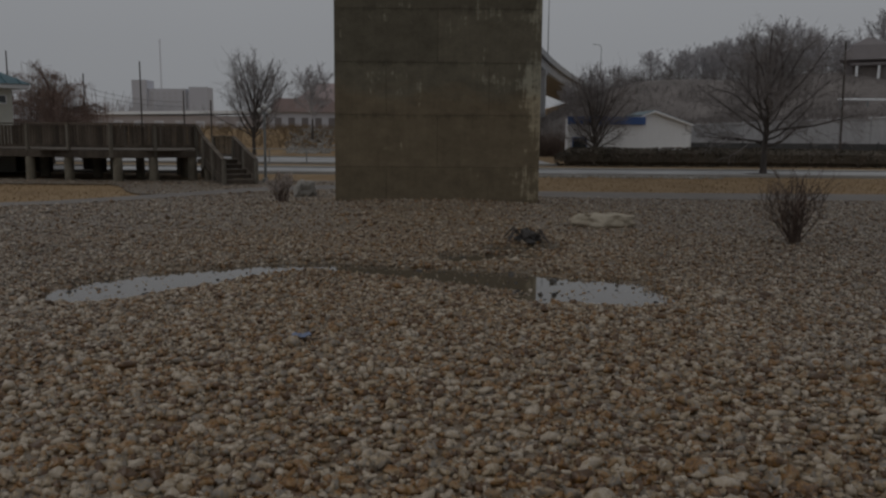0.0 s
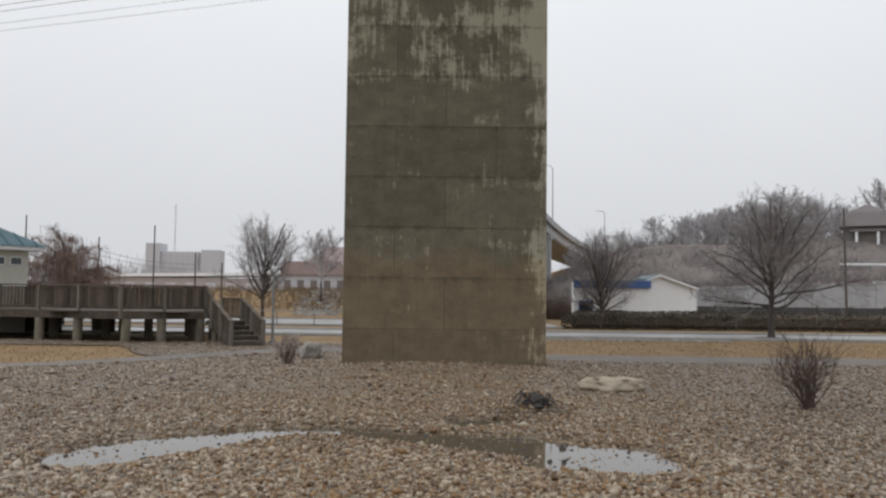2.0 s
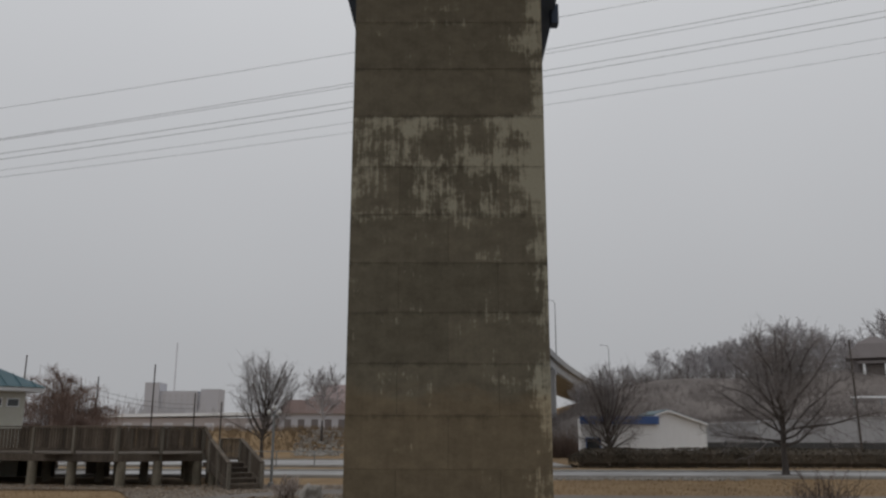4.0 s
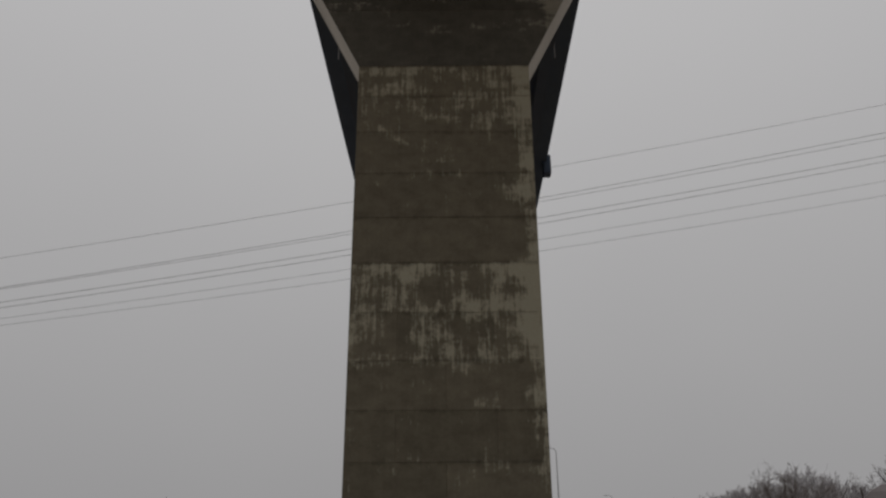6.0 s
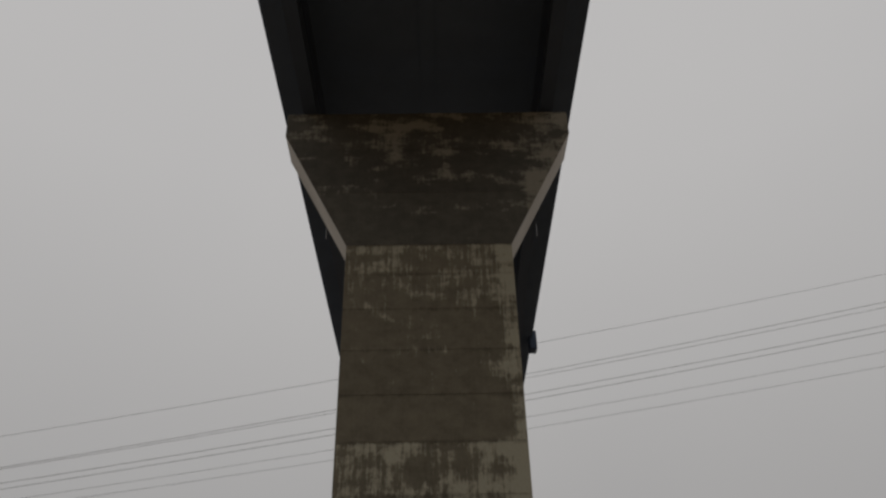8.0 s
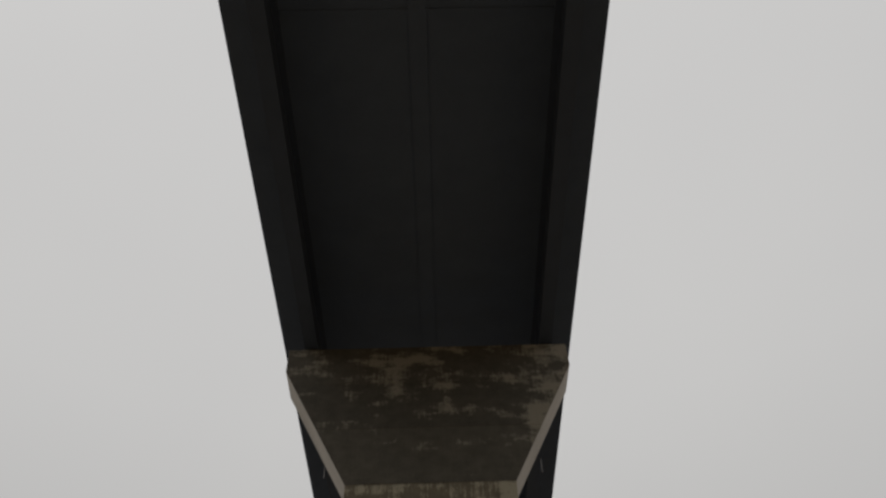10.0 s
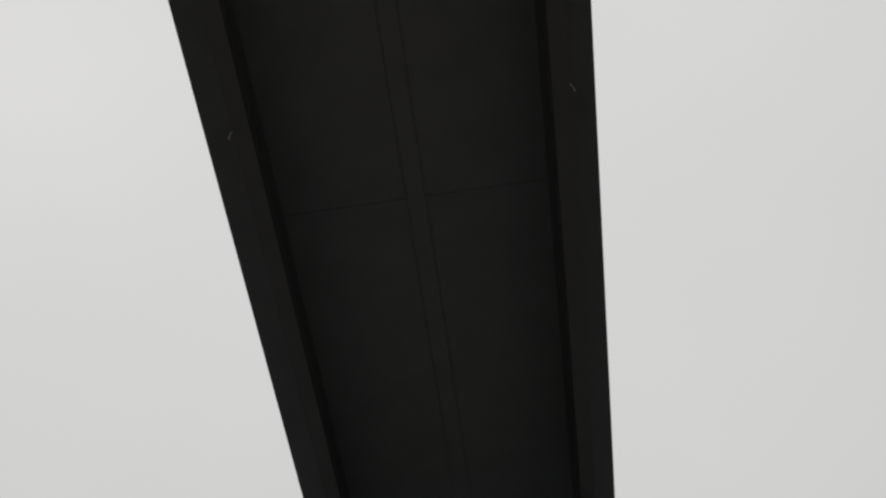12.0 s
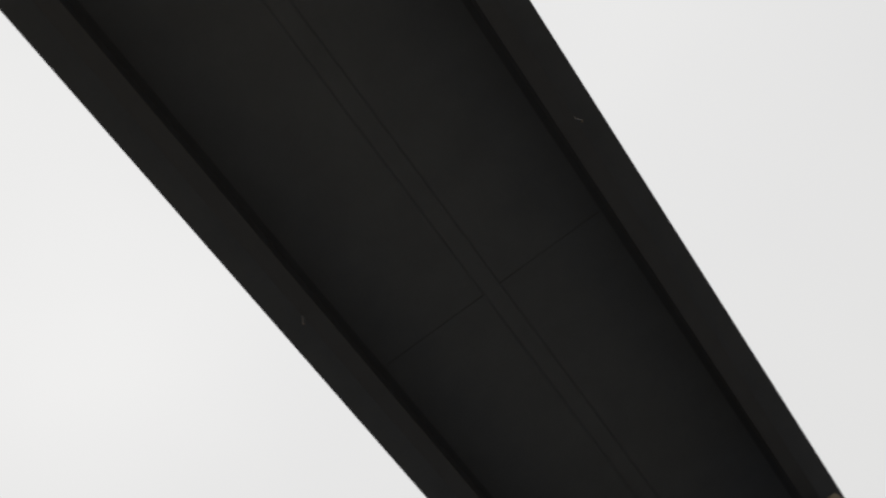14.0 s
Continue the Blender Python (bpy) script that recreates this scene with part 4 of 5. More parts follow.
for i in range(52):
    a = rng.uniform(0, 6.28)
    out = 2.75 * math.sqrt(rng.random())
    up = 5.95 - 0.36 * out * out + rng.uniform(-1.9, 0.3)
    lp = [pts[-1], pts[-1] + Vector((out * 0.4 * math.cos(a), out * 0.4 * math.sin(a), (up - 2.4) * 0.75)), Vector((out * math.cos(a), out * math.sin(a), up)), Vector((out * 1.25 * math.cos(a), out * 1.25 * math.sin(a), up - 0.25))]
    crown.tube(lp, [0.05, 0.035, 0.022, 0.012], 5, False)
    for k in range(44):
        p, d = on(lp, 0.35 + 0.64 * rng.random())
        b = rng.uniform(0, 6.28)
        s = rng.uniform(0.15, 0.75)
        hang = rng.uniform(0.5, 3.6)
        q = p + Vector((s * math.cos(b), s * math.sin(b), rng.uniform(0.0, 0.35)))
        low = max(0.4, q.z - hang)
        crown.tube([p, q, Vector((q.x + rng.gauss(0, 0.12), q.y + rng.gauss(0, 0.12), (q.z + low) / 2)), Vector((q.x + rng.gauss(0, 0.2), q.y + rng.gauss(0, 0.2), low))], [0.010, 0.008, 0.006, 0.004], 3, False)
part("trunk", plain(trunk, "trunk", BARK), None, willow)
part("crown", plain(crown, "crown", WILLOW_TWIG), None, willow)


mulch = Mesh()
for i in range(24):
    a = 2 * math.pi * i / 24
    r = 1.25 + 0.15 * math.sin(3 * a) + 0.1 * math.sin(7 * a)
    mulch.v += [(r * math.cos(a), r * math.sin(a), 0.0), (0.5 * r * math.cos(a), 0.5 * r * math.sin(a), 0.09)]
mulch.v.append((0, 0, 0.12))
for i in range(24):
    j = (i + 1) % 24
    mulch.f += [(2 * i, 2 * j, 2 * j + 1, 2 * i + 1), (2 * i + 1, 2 * j + 1, 48)]
bed = part("mulch_bed", mulch, BARK, None, "dark mulch ring round the foot of the tree")
bed.matrix_basis = pose(17.08, 43.4, ground_z(17.08, 43.4) - 0.055)
tagged(bed, category="mulch", kind="structure")
blades = Mesh()
rng = random.Random(23)
for i in range(16000):
    if i % 3 == 0:
        x, y = rng.uniform(-24, -8.5), rng.uniform(20.0, 31.0)
    else:
        x, y = rng.uniform(2.5, 30), rng.uniform(27.5, 40.6)
    if y < gravel_end(x) + path_wide(x) + 0.05 or (x < 0 and y > strip_near(x)):
        continue
    z = ground_z(x, y) - 0.065
    h, a, w2 = rng.uniform(0.03, 0.09), rng.uniform(0, 3.14), rng.uniform(0.008, 0.02)
    lx, ly = rng.gauss(0, 0.04), rng.gauss(0, 0.04)
    blades.add([(x - w2 * math.cos(a), y - w2 * math.sin(a), z), (x + w2 * math.cos(a), y + w2 * math.sin(a), z), (x + lx, y + ly, z + h)], [(0, 1, 2)])
tagged(new("dry_grass_blades", plain(blades, "dry_grass_blades", GRASS_BLADE)), "short dry tan winter grass blades on the lawn", "grass", kind="stuff")


# ---- shrubs in the gravel ----
def shrub(label, x, y, height, spread, stems, seed, twigs, plumes=0):
    ob = thing("shrub", label, "shrub", x, y, ground_z(x, y), 0, "shrubs in the gravel")
    rng = random.Random(seed)
    for i in range(stems):
        a = rng.uniform(0, 6.28)
        lean = rng.uniform(0.05, 1.0)
        way = Vector((math.cos(a) * lean * spread / height, math.sin(a) * lean * spread / height, 1.0))
        m = Mesh()
        sp, sr = limb(rng, (rng.gauss(0, 0.05), rng.gauss(0, 0.05), -0.04), way, height * rng.uniform(0.75, 1.1), rng.uniform(0.008, 0.014), 0.10, 0.04, 6)
        m.tube(sp, sr, 5, False)
        for k in range(twigs):
            p, d = on(sp, 0.25 + 0.74 * rng.random())
            tp, tr = limb(rng, p, turn_out(rng, d, rng.uniform(0.3, 0.8)), height * rng.uniform(0.12, 0.38), 0.0055, 0.16, 0.1, 3)
            m.tube(tp, tr, 4, False)
            for q in range(2):
                p2, d2 = on(tp, 0.3 + 0.69 * rng.random())
                qp, qr = limb(rng, p2, turn_out(rng, d2, 0.6), height * rng.uniform(0.05, 0.14), 0.0035, 0.15, 0.1, 2)
                m.tube(qp, qr, 3, False)
        stem = part("stem", plain(m, "stem", SHRUB_TWIG), None, ob)
        if plumes:
            tuft = Mesh()
            for k in range(plumes):
                p, d = on(sp, 0.62 + 0.36 * rng.random())
                tp, tr = limb(rng, p, turn_out(rng, d, rng.uniform(0.15, 0.6)), height * rng.uniform(0.12, 0.24), 0.012, 0.12, 0.05, 3)
                tuft.tube(tp, [0.006, 0.013, 0.010, 0.003], 4, False)
            part("plume", plain(tuft, "plume", PLUME), None, stem, "pale dry plume")
    return ob


shrub("leafless reddish-brown shrub growing in the gravel", 5.62, 12.9, 1.08, 0.85, 30, 2, 10)
shrub("small reddish shrub with pale dry plumes beside a boulder", -3.85, 20.5, 0.70, 0.44, 26, 6, 4, 9)


# ---- stones, boulders, litter ----
def rock(name, label, category, x, y, size, mat, seed, sink=0.15, rz=0.0, group="", flat_top=0.62):
    bm = bmesh.new()
    bmesh.ops.create_icosphere(bm, subdivisions=4, radius=1.0)
    off = Vector((seed * 3.7, seed * 1.3, 0))
    for v in bm.verts:
        p = v.co.copy()
        r = 1 + 0.34 * noise.noise(p * 1.3 + off) + 0.28 * noise.noise(p * 3.1 + off) + 0.13 * noise.noise(p * 8 + off)
        top = flat_top * (1 + 0.35 * noise.noise((p.x * 2.2, p.y * 2.2, seed)) + 0.15 * noise.noise((p.x * 6, p.y * 6, seed)))
        flat = max(-0.75, min(top, p.z * r))
        v.co = Vector((p.x * r * size[0], p.y * r * size[1], flat * size[2]))
    me = bpy.data.meshes.new(name)
    bm.to_mesh(me)
    bm.free()
    me.polygons.foreach_set("use_smooth", [True] * len(me.polygons))
    me.materials.append(mat)
    ob = new(name, me)
    ob.matrix_basis = pose(x, y, ground_z(x, y) + size[2] * (0.6 - sink), 0, 0, rz)
    return tagged(ob, label, category, group)


rock("limestone_slab", "flat pale limestone slab lying in the gravel", "rock", 3.06, 15.1, (0.52, 0.3, 0.22), PALE_STONE, 1, 0.22, -8)
rock("boulder", "rounded grey boulder beside the footpath", "boulder", -3.92, 24.6, (0.33, 0.32, 0.36), GREY_STONE, 2, 0.12, 20, flat_top=0.85)
bag = thing("debris_heap", "heap of wet black debris and sodden sticks in the gravel", "debris", 1.42, 12.9, ground_z(1.42, 12.9))
for i, (dx, dy, sx, sy, sz) in enumerate(((0.0, 0.05, 0.13, 0.11, 0.14), (0.12, -0.02, 0.09, 0.08, 0.10), (-0.13, 0.0, 0.08, 0.08, 0.06), (0.02, -0.12, 0.16, 0.06, 0.04))):
    r = rock("lump", "", "", 0, 0, (sx, sy, sz), BLACK_BAG, 7 + i, 0.2, 40 * i, "", 1.4)
    r.matrix_basis = pose(dx, dy, sz * 0.4, 0, 0, 40 * i)
    r.parent = bag
rng = random.Random(12)
for i in range(9):
    a, l = rng.uniform(0, 6.28), rng.uniform(0.1, 0.25)
    cx, cy = rng.uniform(-0.25, 0.3), rng.uniform(-0.15, 0.12)
    part("stick", Mesh().tube([(cx - l * math.cos(a), cy - l * math.sin(a), 0.04), (cx, cy, 0.15 + 0.08 * rng.random()), (cx + l * math.cos(a), cy + l * math.sin(a), 0.05)], [0.012, 0.014, 0.008], 5), BARK, bag)
scrap = Mesh()
for i in range(6):
    for j in range(4):
        scrap.v.append((0.03 * i - 0.075, 0.034 * j - 0.05, 0.035 + 0.012 * math.sin(i * 1.7 + j * 2.1)))
for i in range(5):
    for j in range(3):
        scrap.f.append((i * 4 + j, i * 4 + 4 + j, i * 4 + 5 + j, i * 4 + 1 + j))
litter = tagged(part("plastic_scrap", plain(scrap, "plastic_scrap", BLUE_BIT)), "crumpled scrap of blue plastic on the gravel", "litter")
litter.matrix_basis = pose(-1.08, 6.5, ground_z(-1.08, 6.5) + 0.015, 0, 0, 15)
solid = litter.modifiers.new("thickness", "SOLIDIFY")
solid.thickness = 0.004


def ico(subdivisions):
    if subdivisions == 0:
        return np.array([(1, 0, 0), (-1, 0, 0), (0, 1, 0), (0, -1, 0), (0, 0, 1), (0, 0, -1)], float), np.array([(0, 2, 4), (2, 1, 4), (1, 3, 4), (3, 0, 4), (2, 0, 5), (1, 2, 5), (3, 1, 5), (0, 3, 5)])
    bm = bmesh.new()
    bmesh.ops.create_icosphere(bm, subdivisions=subdivisions, radius=1.0)
    v = np.array([p.co[:] for p in bm.verts])
    f = np.array([[q.index for q in p.verts] for p in bm.faces])
    bm.free()
    return v, f


def stones(rg, spots, sizes, subdivisions):
    """Vertices and faces of many uneven pebbles."""
    v, f = ico(subdivisions)
    n = len(spots)
    axes = sizes[:, None] * np.stack([rg.uniform(0.85, 1.5, n), rg.uniform(0.6, 1.0, n), rg.uniform(0.45, 0.95, n)], 1)
    wob = rg.uniform(0.48, 1.34, (n, len(v), 1))
    p = v[None] * wob * axes[:, None]
    tilt, yaw = rg.normal(0, 0.85, n), rg.uniform(0, 2 * np.pi, n)
    c, s = np.cos(tilt)[:, None], np.sin(tilt)[:, None]
    y, z = p[:, :, 1] * c - p[:, :, 2] * s, p[:, :, 1] * s + p[:, :, 2] * c
    c, s = np.cos(yaw)[:, None], np.sin(yaw)[:, None]
    x, y = p[:, :, 0] * c - y * s, p[:, :, 0] * s + y * c
    out = np.stack([x, y, z], 2) + spots[:, None]
    return out.reshape(-1, 3), (f[None] + (np.arange(n) * len(v))[:, None, None]).reshape(-1, 3)


rg = np.random.default_rng(5)
groups, total = [], 0
n = 9500
x, y = rg.uniform(-24, -3, n), rg.uniform(25.5, 34, n)
keep = np.array([b > strip_near(a) for a, b in zip(x, y)])
x, y = x[keep], y[keep]
sizes = 0.026 * np.exp(rg.normal(0, 0.3, len(x)))
v, f = stones(rg, np.stack([x, y, np.array([ground_z(a, b) for a, b in zip(x, y)])], 1), sizes, 0)
groups.append((v, f))
total += len(v)
for y0, y1, wide, per_m2, size, sub in ((2.6, 3.4, 0.60, 500, 0.0215, 1), (3.4, 4.0, 0.60, 800, 0.024, 2), (4.0, 6.0, 0.60, 820, 0.0228, 1), (6.0, 9.0, 0.60, 1000, 0.0198, 1), (9.0, 14.0, 0.60, 620, 0.0215, 0), (14.0, 28.7, 0.60, 130, 0.026, 0), (-5.0, 17.0, 9.0, 20, 0.03, 0)):
    half = 14.5 if wide > 1 else wide * y1 + 0.4
    n = int(per_m2 * 2 * half * (y1 - y0))
    x, y = rg.uniform(-half, half, n), rg.uniform(y0, y1, n)
    keep = (np.abs(x) < wide * y + 0.4) if wide < 1 else ((np.abs(x) > 0.60 * y + 0.4) & (np.abs(x) < 11.5))
    x, y = x[keep], y[keep]
    keep = np.array([b < gravel_end(a) - 0.05 and not (abs(a) < 2.5 and 19.85 < b < 21.3) and (a * 7919 + b * 104729) % 1 < max(0.07, smooth_step(0.72, 1.28, wet_at(a, b))) for a, b in zip(x, y)])
    x, y = x[keep], y[keep]
    sizes = size * np.exp(rg.normal(0, 0.34, len(x)))
    z = np.array([ground_z(a, b) for a, b in zip(x, y)]) + sizes * rg.uniform(-0.15, 0.55, len(x))
    wet = np.array([wet_at(a, b) < 1.2 if 6 < b < 13 and abs(a) < 5 else False for a, b in zip(x, y)])
    z = np.where(wet, np.maximum(z, WATER_Z - 0.35 * sizes), z)
    v, f = stones(rg, np.stack([x, y, z], 1), sizes, sub)
    groups.append((v, f + total))
    total += len(v)
V, F = np.concatenate([g[0] for g in groups]), np.concatenate([g[1] for g in groups])
me = bpy.data.meshes.new("gravel")
me.vertices.add(len(V))
me.vertices.foreach_set("co", V.ravel())
me.loops.add(F.size)
me.loops.foreach_set("vertex_index", F.ravel().astype(np.int32))
me.polygons.add(len(F))
me.polygons.foreach_set("loop_start", np.arange(0, F.size, 3, dtype=np.int32))
me.update(calc_edges=True)
me.materials.append(STONES)
tagged(new("gravel", me), "wet tan, rust and grey river pebbles covering the ground", "gravel", kind="stuff")

# sodden leaves and twig ends lying in the puddles
x, y = rg.uniform(-4.5, 4.0, 2600), rg.uniform(6.5, 12.5, 2600)
keep = np.array([0.25 < wet_at(a, b) < 1.05 for a, b in zip(x, y)])
x, y = x[keep][:110], y[keep][:110]
v, f = stones(rg, np.stack([x, y, np.full(len(x), WATER_Z)], 1), 0.017 * np.exp(rg.normal(0, 0.5, len(x))), 1)
me = bpy.data.meshes.new("wet_leaves")
me.from_pydata(v.tolist(), [], f.tolist())
me.materials.append(BLACK_BAG)
tagged(new("wet_leaves", me), "dark sodden leaf bits floating in the puddles", "leaves", kind="stuff")

n = 900
x, y = rg.uniform(-18.5, -11.0, n), rg.uniform(85, 103, n)
keep = np.abs(x + 14.2 + (y - 94) * 0.12) < 1.9 + 1.0 * rg.random(n)
x, y = x[keep], y[keep]
z = np.array([ground_z(a, b) for a, b in zip(x, y)])
V, F = stones(rg, np.stack([x, y, z], 1), rg.uniform(0.10, 0.26, len(x)), 1)
me = bpy.data.meshes.new("riprap")
me.from_pydata(V.tolist(), [], F.tolist())
me.materials.append(GREY_STONE)
tagged(new("riprap", me), "pale rock riprap running down the grass bank", "riprap", kind="stuff")

n = 420
x, y = rg.uniform(4.5, 13.6, n), rg.uniform(39.2, 40.6, n)
z = np.array([ground_z(a, b) - 0.04 for a, b in zip(x, y)])
V, F = stones(rg, np.stack([x, y, z], 1), rg.uniform(0.05, 0.12, len(x)), 1)
me = bpy.data.meshes.new("rock_edging")
me.from_pydata(V.tolist(), [], F.tolist())
me.materials.append(GREY_STONE)
tagged(new("rock_edging", me), "loose grey rocks along the edge of the road", "rocks", kind="stuff")

# ---- timber deck with stairs ----
DECK_TOP, RAIL_TOP = 0.86, 1.88
deck = thing("timber_deck", "weathered timber deck on concrete posts with slatted railing and stairs", "deck", 0, 0, 0)
FRONT = [(-30.0, 34.6), (-16.6, 33.9), (-12.65, 32.4), (-9.85, 34.2)]
poly = FRONT + [(-9.6, 35.8), (-11.2, 40.2), (-30.0, 42.0)]
part("deck_frame", Mesh().slab(poly, DECK_TOP - 0.30, DECK_TOP - 0.045), TIMBER, deck)
for k in range(26):
    y = 33.0 + k * 0.30
    part("deck_board", Mesh().box(-29.5 if y > 34.7 else -16.0, -10.4, y, y + 0.29, DECK_TOP - 0.04, DECK_TOP - 0.004, 0.004), TIMBER, deck)
slat_mesh = Mesh().box(-0.056, 0.056, -0.02, 0.02, 0.0, 0.82, 0.005).data("slat", TIMBER)

thin_slat_mesh = Mesh().box(-0.032, 0.032, -0.02, 0.02, 0.0, 0.78, 0.005).data("slat", TIMBER)


def railing(a, b, posts, base=DECK_TOP, top=RAIL_TOP, slope=0.0):
    """Top rail, bottom rail, posts and slats between two points of the plan; slope: fall from a to b."""
    a, b = Vector((*a, 0)), Vector((*b, 0))
    d = b - a
    angle = math.degrees(math.atan2(d.y, d.x))
    za, zb = top, top - slope
    part("top_rail", Mesh().beam((a.x, a.y, za), (b.x, b.y, zb), 0.16, 0.05, 0.008), TIMBER, deck)
    part("bottom_rail", Mesh().beam((a.x, a.y, base + 0.14), (b.x, b.y, base + 0.14 - slope), 0.05, 0.10, 0.006), TIMBER, deck)
    for k in range(posts + 1):
        p = a.lerp(b, k / posts)
        z = -slope * k / posts
        part("post", Mesh().box(-0.065, 0.065, -0.065, 0.065, 0, top - base + 0.252, 0.01), POST_WOOD, deck, m=pose(p.x, p.y, base - 0.28 + z, 0, 0, angle))
    n = max(2, int(d.length / 0.145))
    for k in range(1, n):
        p = a.lerp(b, k / n)
        part("slat", thin_slat_mesh if base < DECK_TOP else slat_mesh, TIMBER, deck, m=pose(p.x, p.y, base + 0.13 - slope * k / n, 0, 0, angle + random.uniform(-1, 1)))


for a, b, posts in ((FRONT[0], FRONT[1], 8), (FRONT[1], FRONT[2], 2), (FRONT[2], FRONT[3], 2), ((-11.5, 40.1), (-24.0, 41.4), 7)):
    railing(a, b, posts)
railing(FRONT[3], (-9.46, 33.8), 1, DECK_TOP, RAIL_TOP, 0.46)
# boards added at the back only to keep the space under the deck dark
for a, b in ((-30.0, -18.7), (-17.4, -16.1)):
    part("skirt_board", Mesh().beam((a, 41.0, 0.12), (b, 40.6, 0.12), 0.05, 0.95, 0.006), TIMBER, deck)
for x, y in ((-16.55, 33.95), (-14.72, 33.35), (-12.5, 32.6), (-11.34, 33.3), (-10.05, 34.2), (-18.6, 34.1), (-21.0, 34.25), (-24.0, 34.4), (-15.0, 36.8), (-13.0, 36.5), (-11.2, 36.9), (-10.2, 36.6), (-17.5, 37.2), (-20.5, 37.5), (-12.2, 39.6), (-15.5, 40.0), (-19.0, 40.3)):
    part("support_post", Mesh().tube([(x, y, LOW - 0.2), (x, y, DECK_TOP - 0.30)], [0.19, 0.18], 12), POST_CONC, deck, "grey concrete post")
for (ax, ay), (bx2, by2) in zip(FRONT, FRONT[1:]):
    part("fascia_board", Mesh().beam((ax, ay - 0.05, DECK_TOP - 0.17), (bx2, by2 - 0.05, DECK_TOP - 0.17), 0.045, 0.28, 0.006), TIMBER, deck)
# lower landing and stairs towards the footpath
LAND = DECK_TOP - 0.36
UP, DOWN = Vector((-8.935, 34.15)), Vector((-7.42, 31.35))
across = Vector((0.525, 0.35))
run = (DOWN - UP)
COUNT = 5
landing = [(-9.84, 34.22), (-9.46, 33.78), (-8.41, 34.48), (-8.75, 35.3), (-9.58, 35.75)]
part("landing", Mesh().slab(landing, LAND - 0.2, LAND), TIMBER, deck)
for k in range(COUNT):
    c = UP + run * ((k + 0.5) / COUNT)
    z = LAND - (k + 1) * (LAND - LOW) / COUNT
    part("tread", Mesh().box(-0.62, 0.62, -0.29, 0.29, z, z + 0.165, 0.008), TIMBER, deck, m=pose(c.x, c.y, 0, 0, 0, 30))
for s in (-1, 1):
    a, b = UP + s * across, DOWN + s * across
    part("stringer", Mesh().beam((a.x, a.y, LAND - 0.10), (b.x, b.y, LOW + 0.10), 0.06, 0.30, 0.005), TIMBER, deck)
    railing(a, b, 2, LAND - 0.05, LAND + 0.92, LAND - LOW)
railing((-9.55, 35.7), (-8.41, 34.52), 1, LAND, LAND + 0.92)
for x, y in ((-9.4, 34.1), (-8.55, 34.6), (-8.95, 35.2)):
    part("support_post", Mesh().tube([(x, y, LOW - 0.2), (x, y, LAND - 0.19)], [0.15, 0.14], 12), POST_CONC, deck, "grey concrete post")

# ---- park lamp ----
lamp = thing("park_lamp", "grey park lamp post with two white globes", "street lamp", -6.73, 32.6, LOW)
part("post", Mesh().tube([(0, 0, -0.05), (0, 0, 0.15), (0, 0, 0.18), (0, 0, 2.75)], [0.12, 0.12, 0.055, 0.045], 12), GALV, lamp)
part("crossbar", Mesh().tube([(-0.2, 0, 2.62), (0, 0, 2.7), (0.2, 0, 2.62)], [0.02, 0.025, 0.02], 8), GALV, lamp)
for x, z in ((-0.2, 2.78), (0.2, 2.78), (0.0, 2.95)):
    bm = bmesh.new()
    bmesh.ops.create_uvsphere(bm, u_segments=16, v_segments=10, radius=0.082)
    for v in bm.verts:
        v.co = Vector((v.co.x, v.co.y, v.co.z * 1.15)) + Vector((x, 0, z))
    g = bpy.data.meshes.new("globe")
    bm.to_mesh(g)
    bm.free()
    g.polygons.foreach_set("use_smooth", [True] * len(g.polygons))
    g.materials.append(LAMP_GLASS)
    part("globe", g, None, lamp, "white glass globe")

# ---- cream building with teal roof ----
hall = thing("cream_building", "cream building with teal metal roof and small high windows", "building", -20.3, 40.2, LOW, 46)
part("wall", Mesh().box(-9.0, 0, 0, 7.0, 0, 3.95), SIDING, hall)
for k in range(22):
    part("siding_board", Mesh().box(-9.0, 0.0, -0.022, -0.002, 0.1 + k * 0.17, 0.26 + k * 0.17, 0.006), SIDING, hall)
part("fascia", Mesh().box(-9.6, 0.62, -0.62, 7.62, 3.92, 4.12, 0.02), WHITE, hall, "white fascia and soffit")
roof = Mesh().add([(-9.7, -0.7, 4.125), (0.7, -0.7, 4.125), (0.7, 7.7, 4.125), (-9.7, 7.7, 4.125), (-6.5, 3.5, 6.1), (-2.6, 3.5, 6.1)], [(0, 1, 5, 4), (1, 2, 5), (2, 3, 4, 5), (3, 0, 4), (0, 3, 2, 1)])
part("roof", roof, TEAL_ROOF, hall, "teal metal hip roof")
for k in range(16):
    x = -9.4 + k * 0.64
    part("roof_seam", Mesh().beam((x, -0.69, 4.15), (max(-6.5, min(-2.6, x)) if -6.5 < x < -2.6 else x, -0.69 + 4.19 * (1 if -6.5 < x < -2.6 else max(0.05, (x + 9.7) / 3.2 if x <= -6.5 else (0.7 - x) / 3.3)), 4.15 + 1.975 * (1 if -6.5 < x < -2.6 else max(0.05, (x + 9.7) / 3.2 if x <= -6.5 else (0.7 - x) / 3.3))), 0.03, 0.04), TEAL_ROOF, hall)
for x in (-0.55, -1.32, -2.09, -2.86, -3.63):
    win = part("window", Mesh().box(x - 0.29, x + 0.29, -0.06, -0.02, 3.2, 3.62, 0.008), WHITE, hall)
    part("pane", Mesh().box(x - 0.24, x + 0.24, -0.068, -0.061, 3.25, 3.57), GLASS_DARK, win)

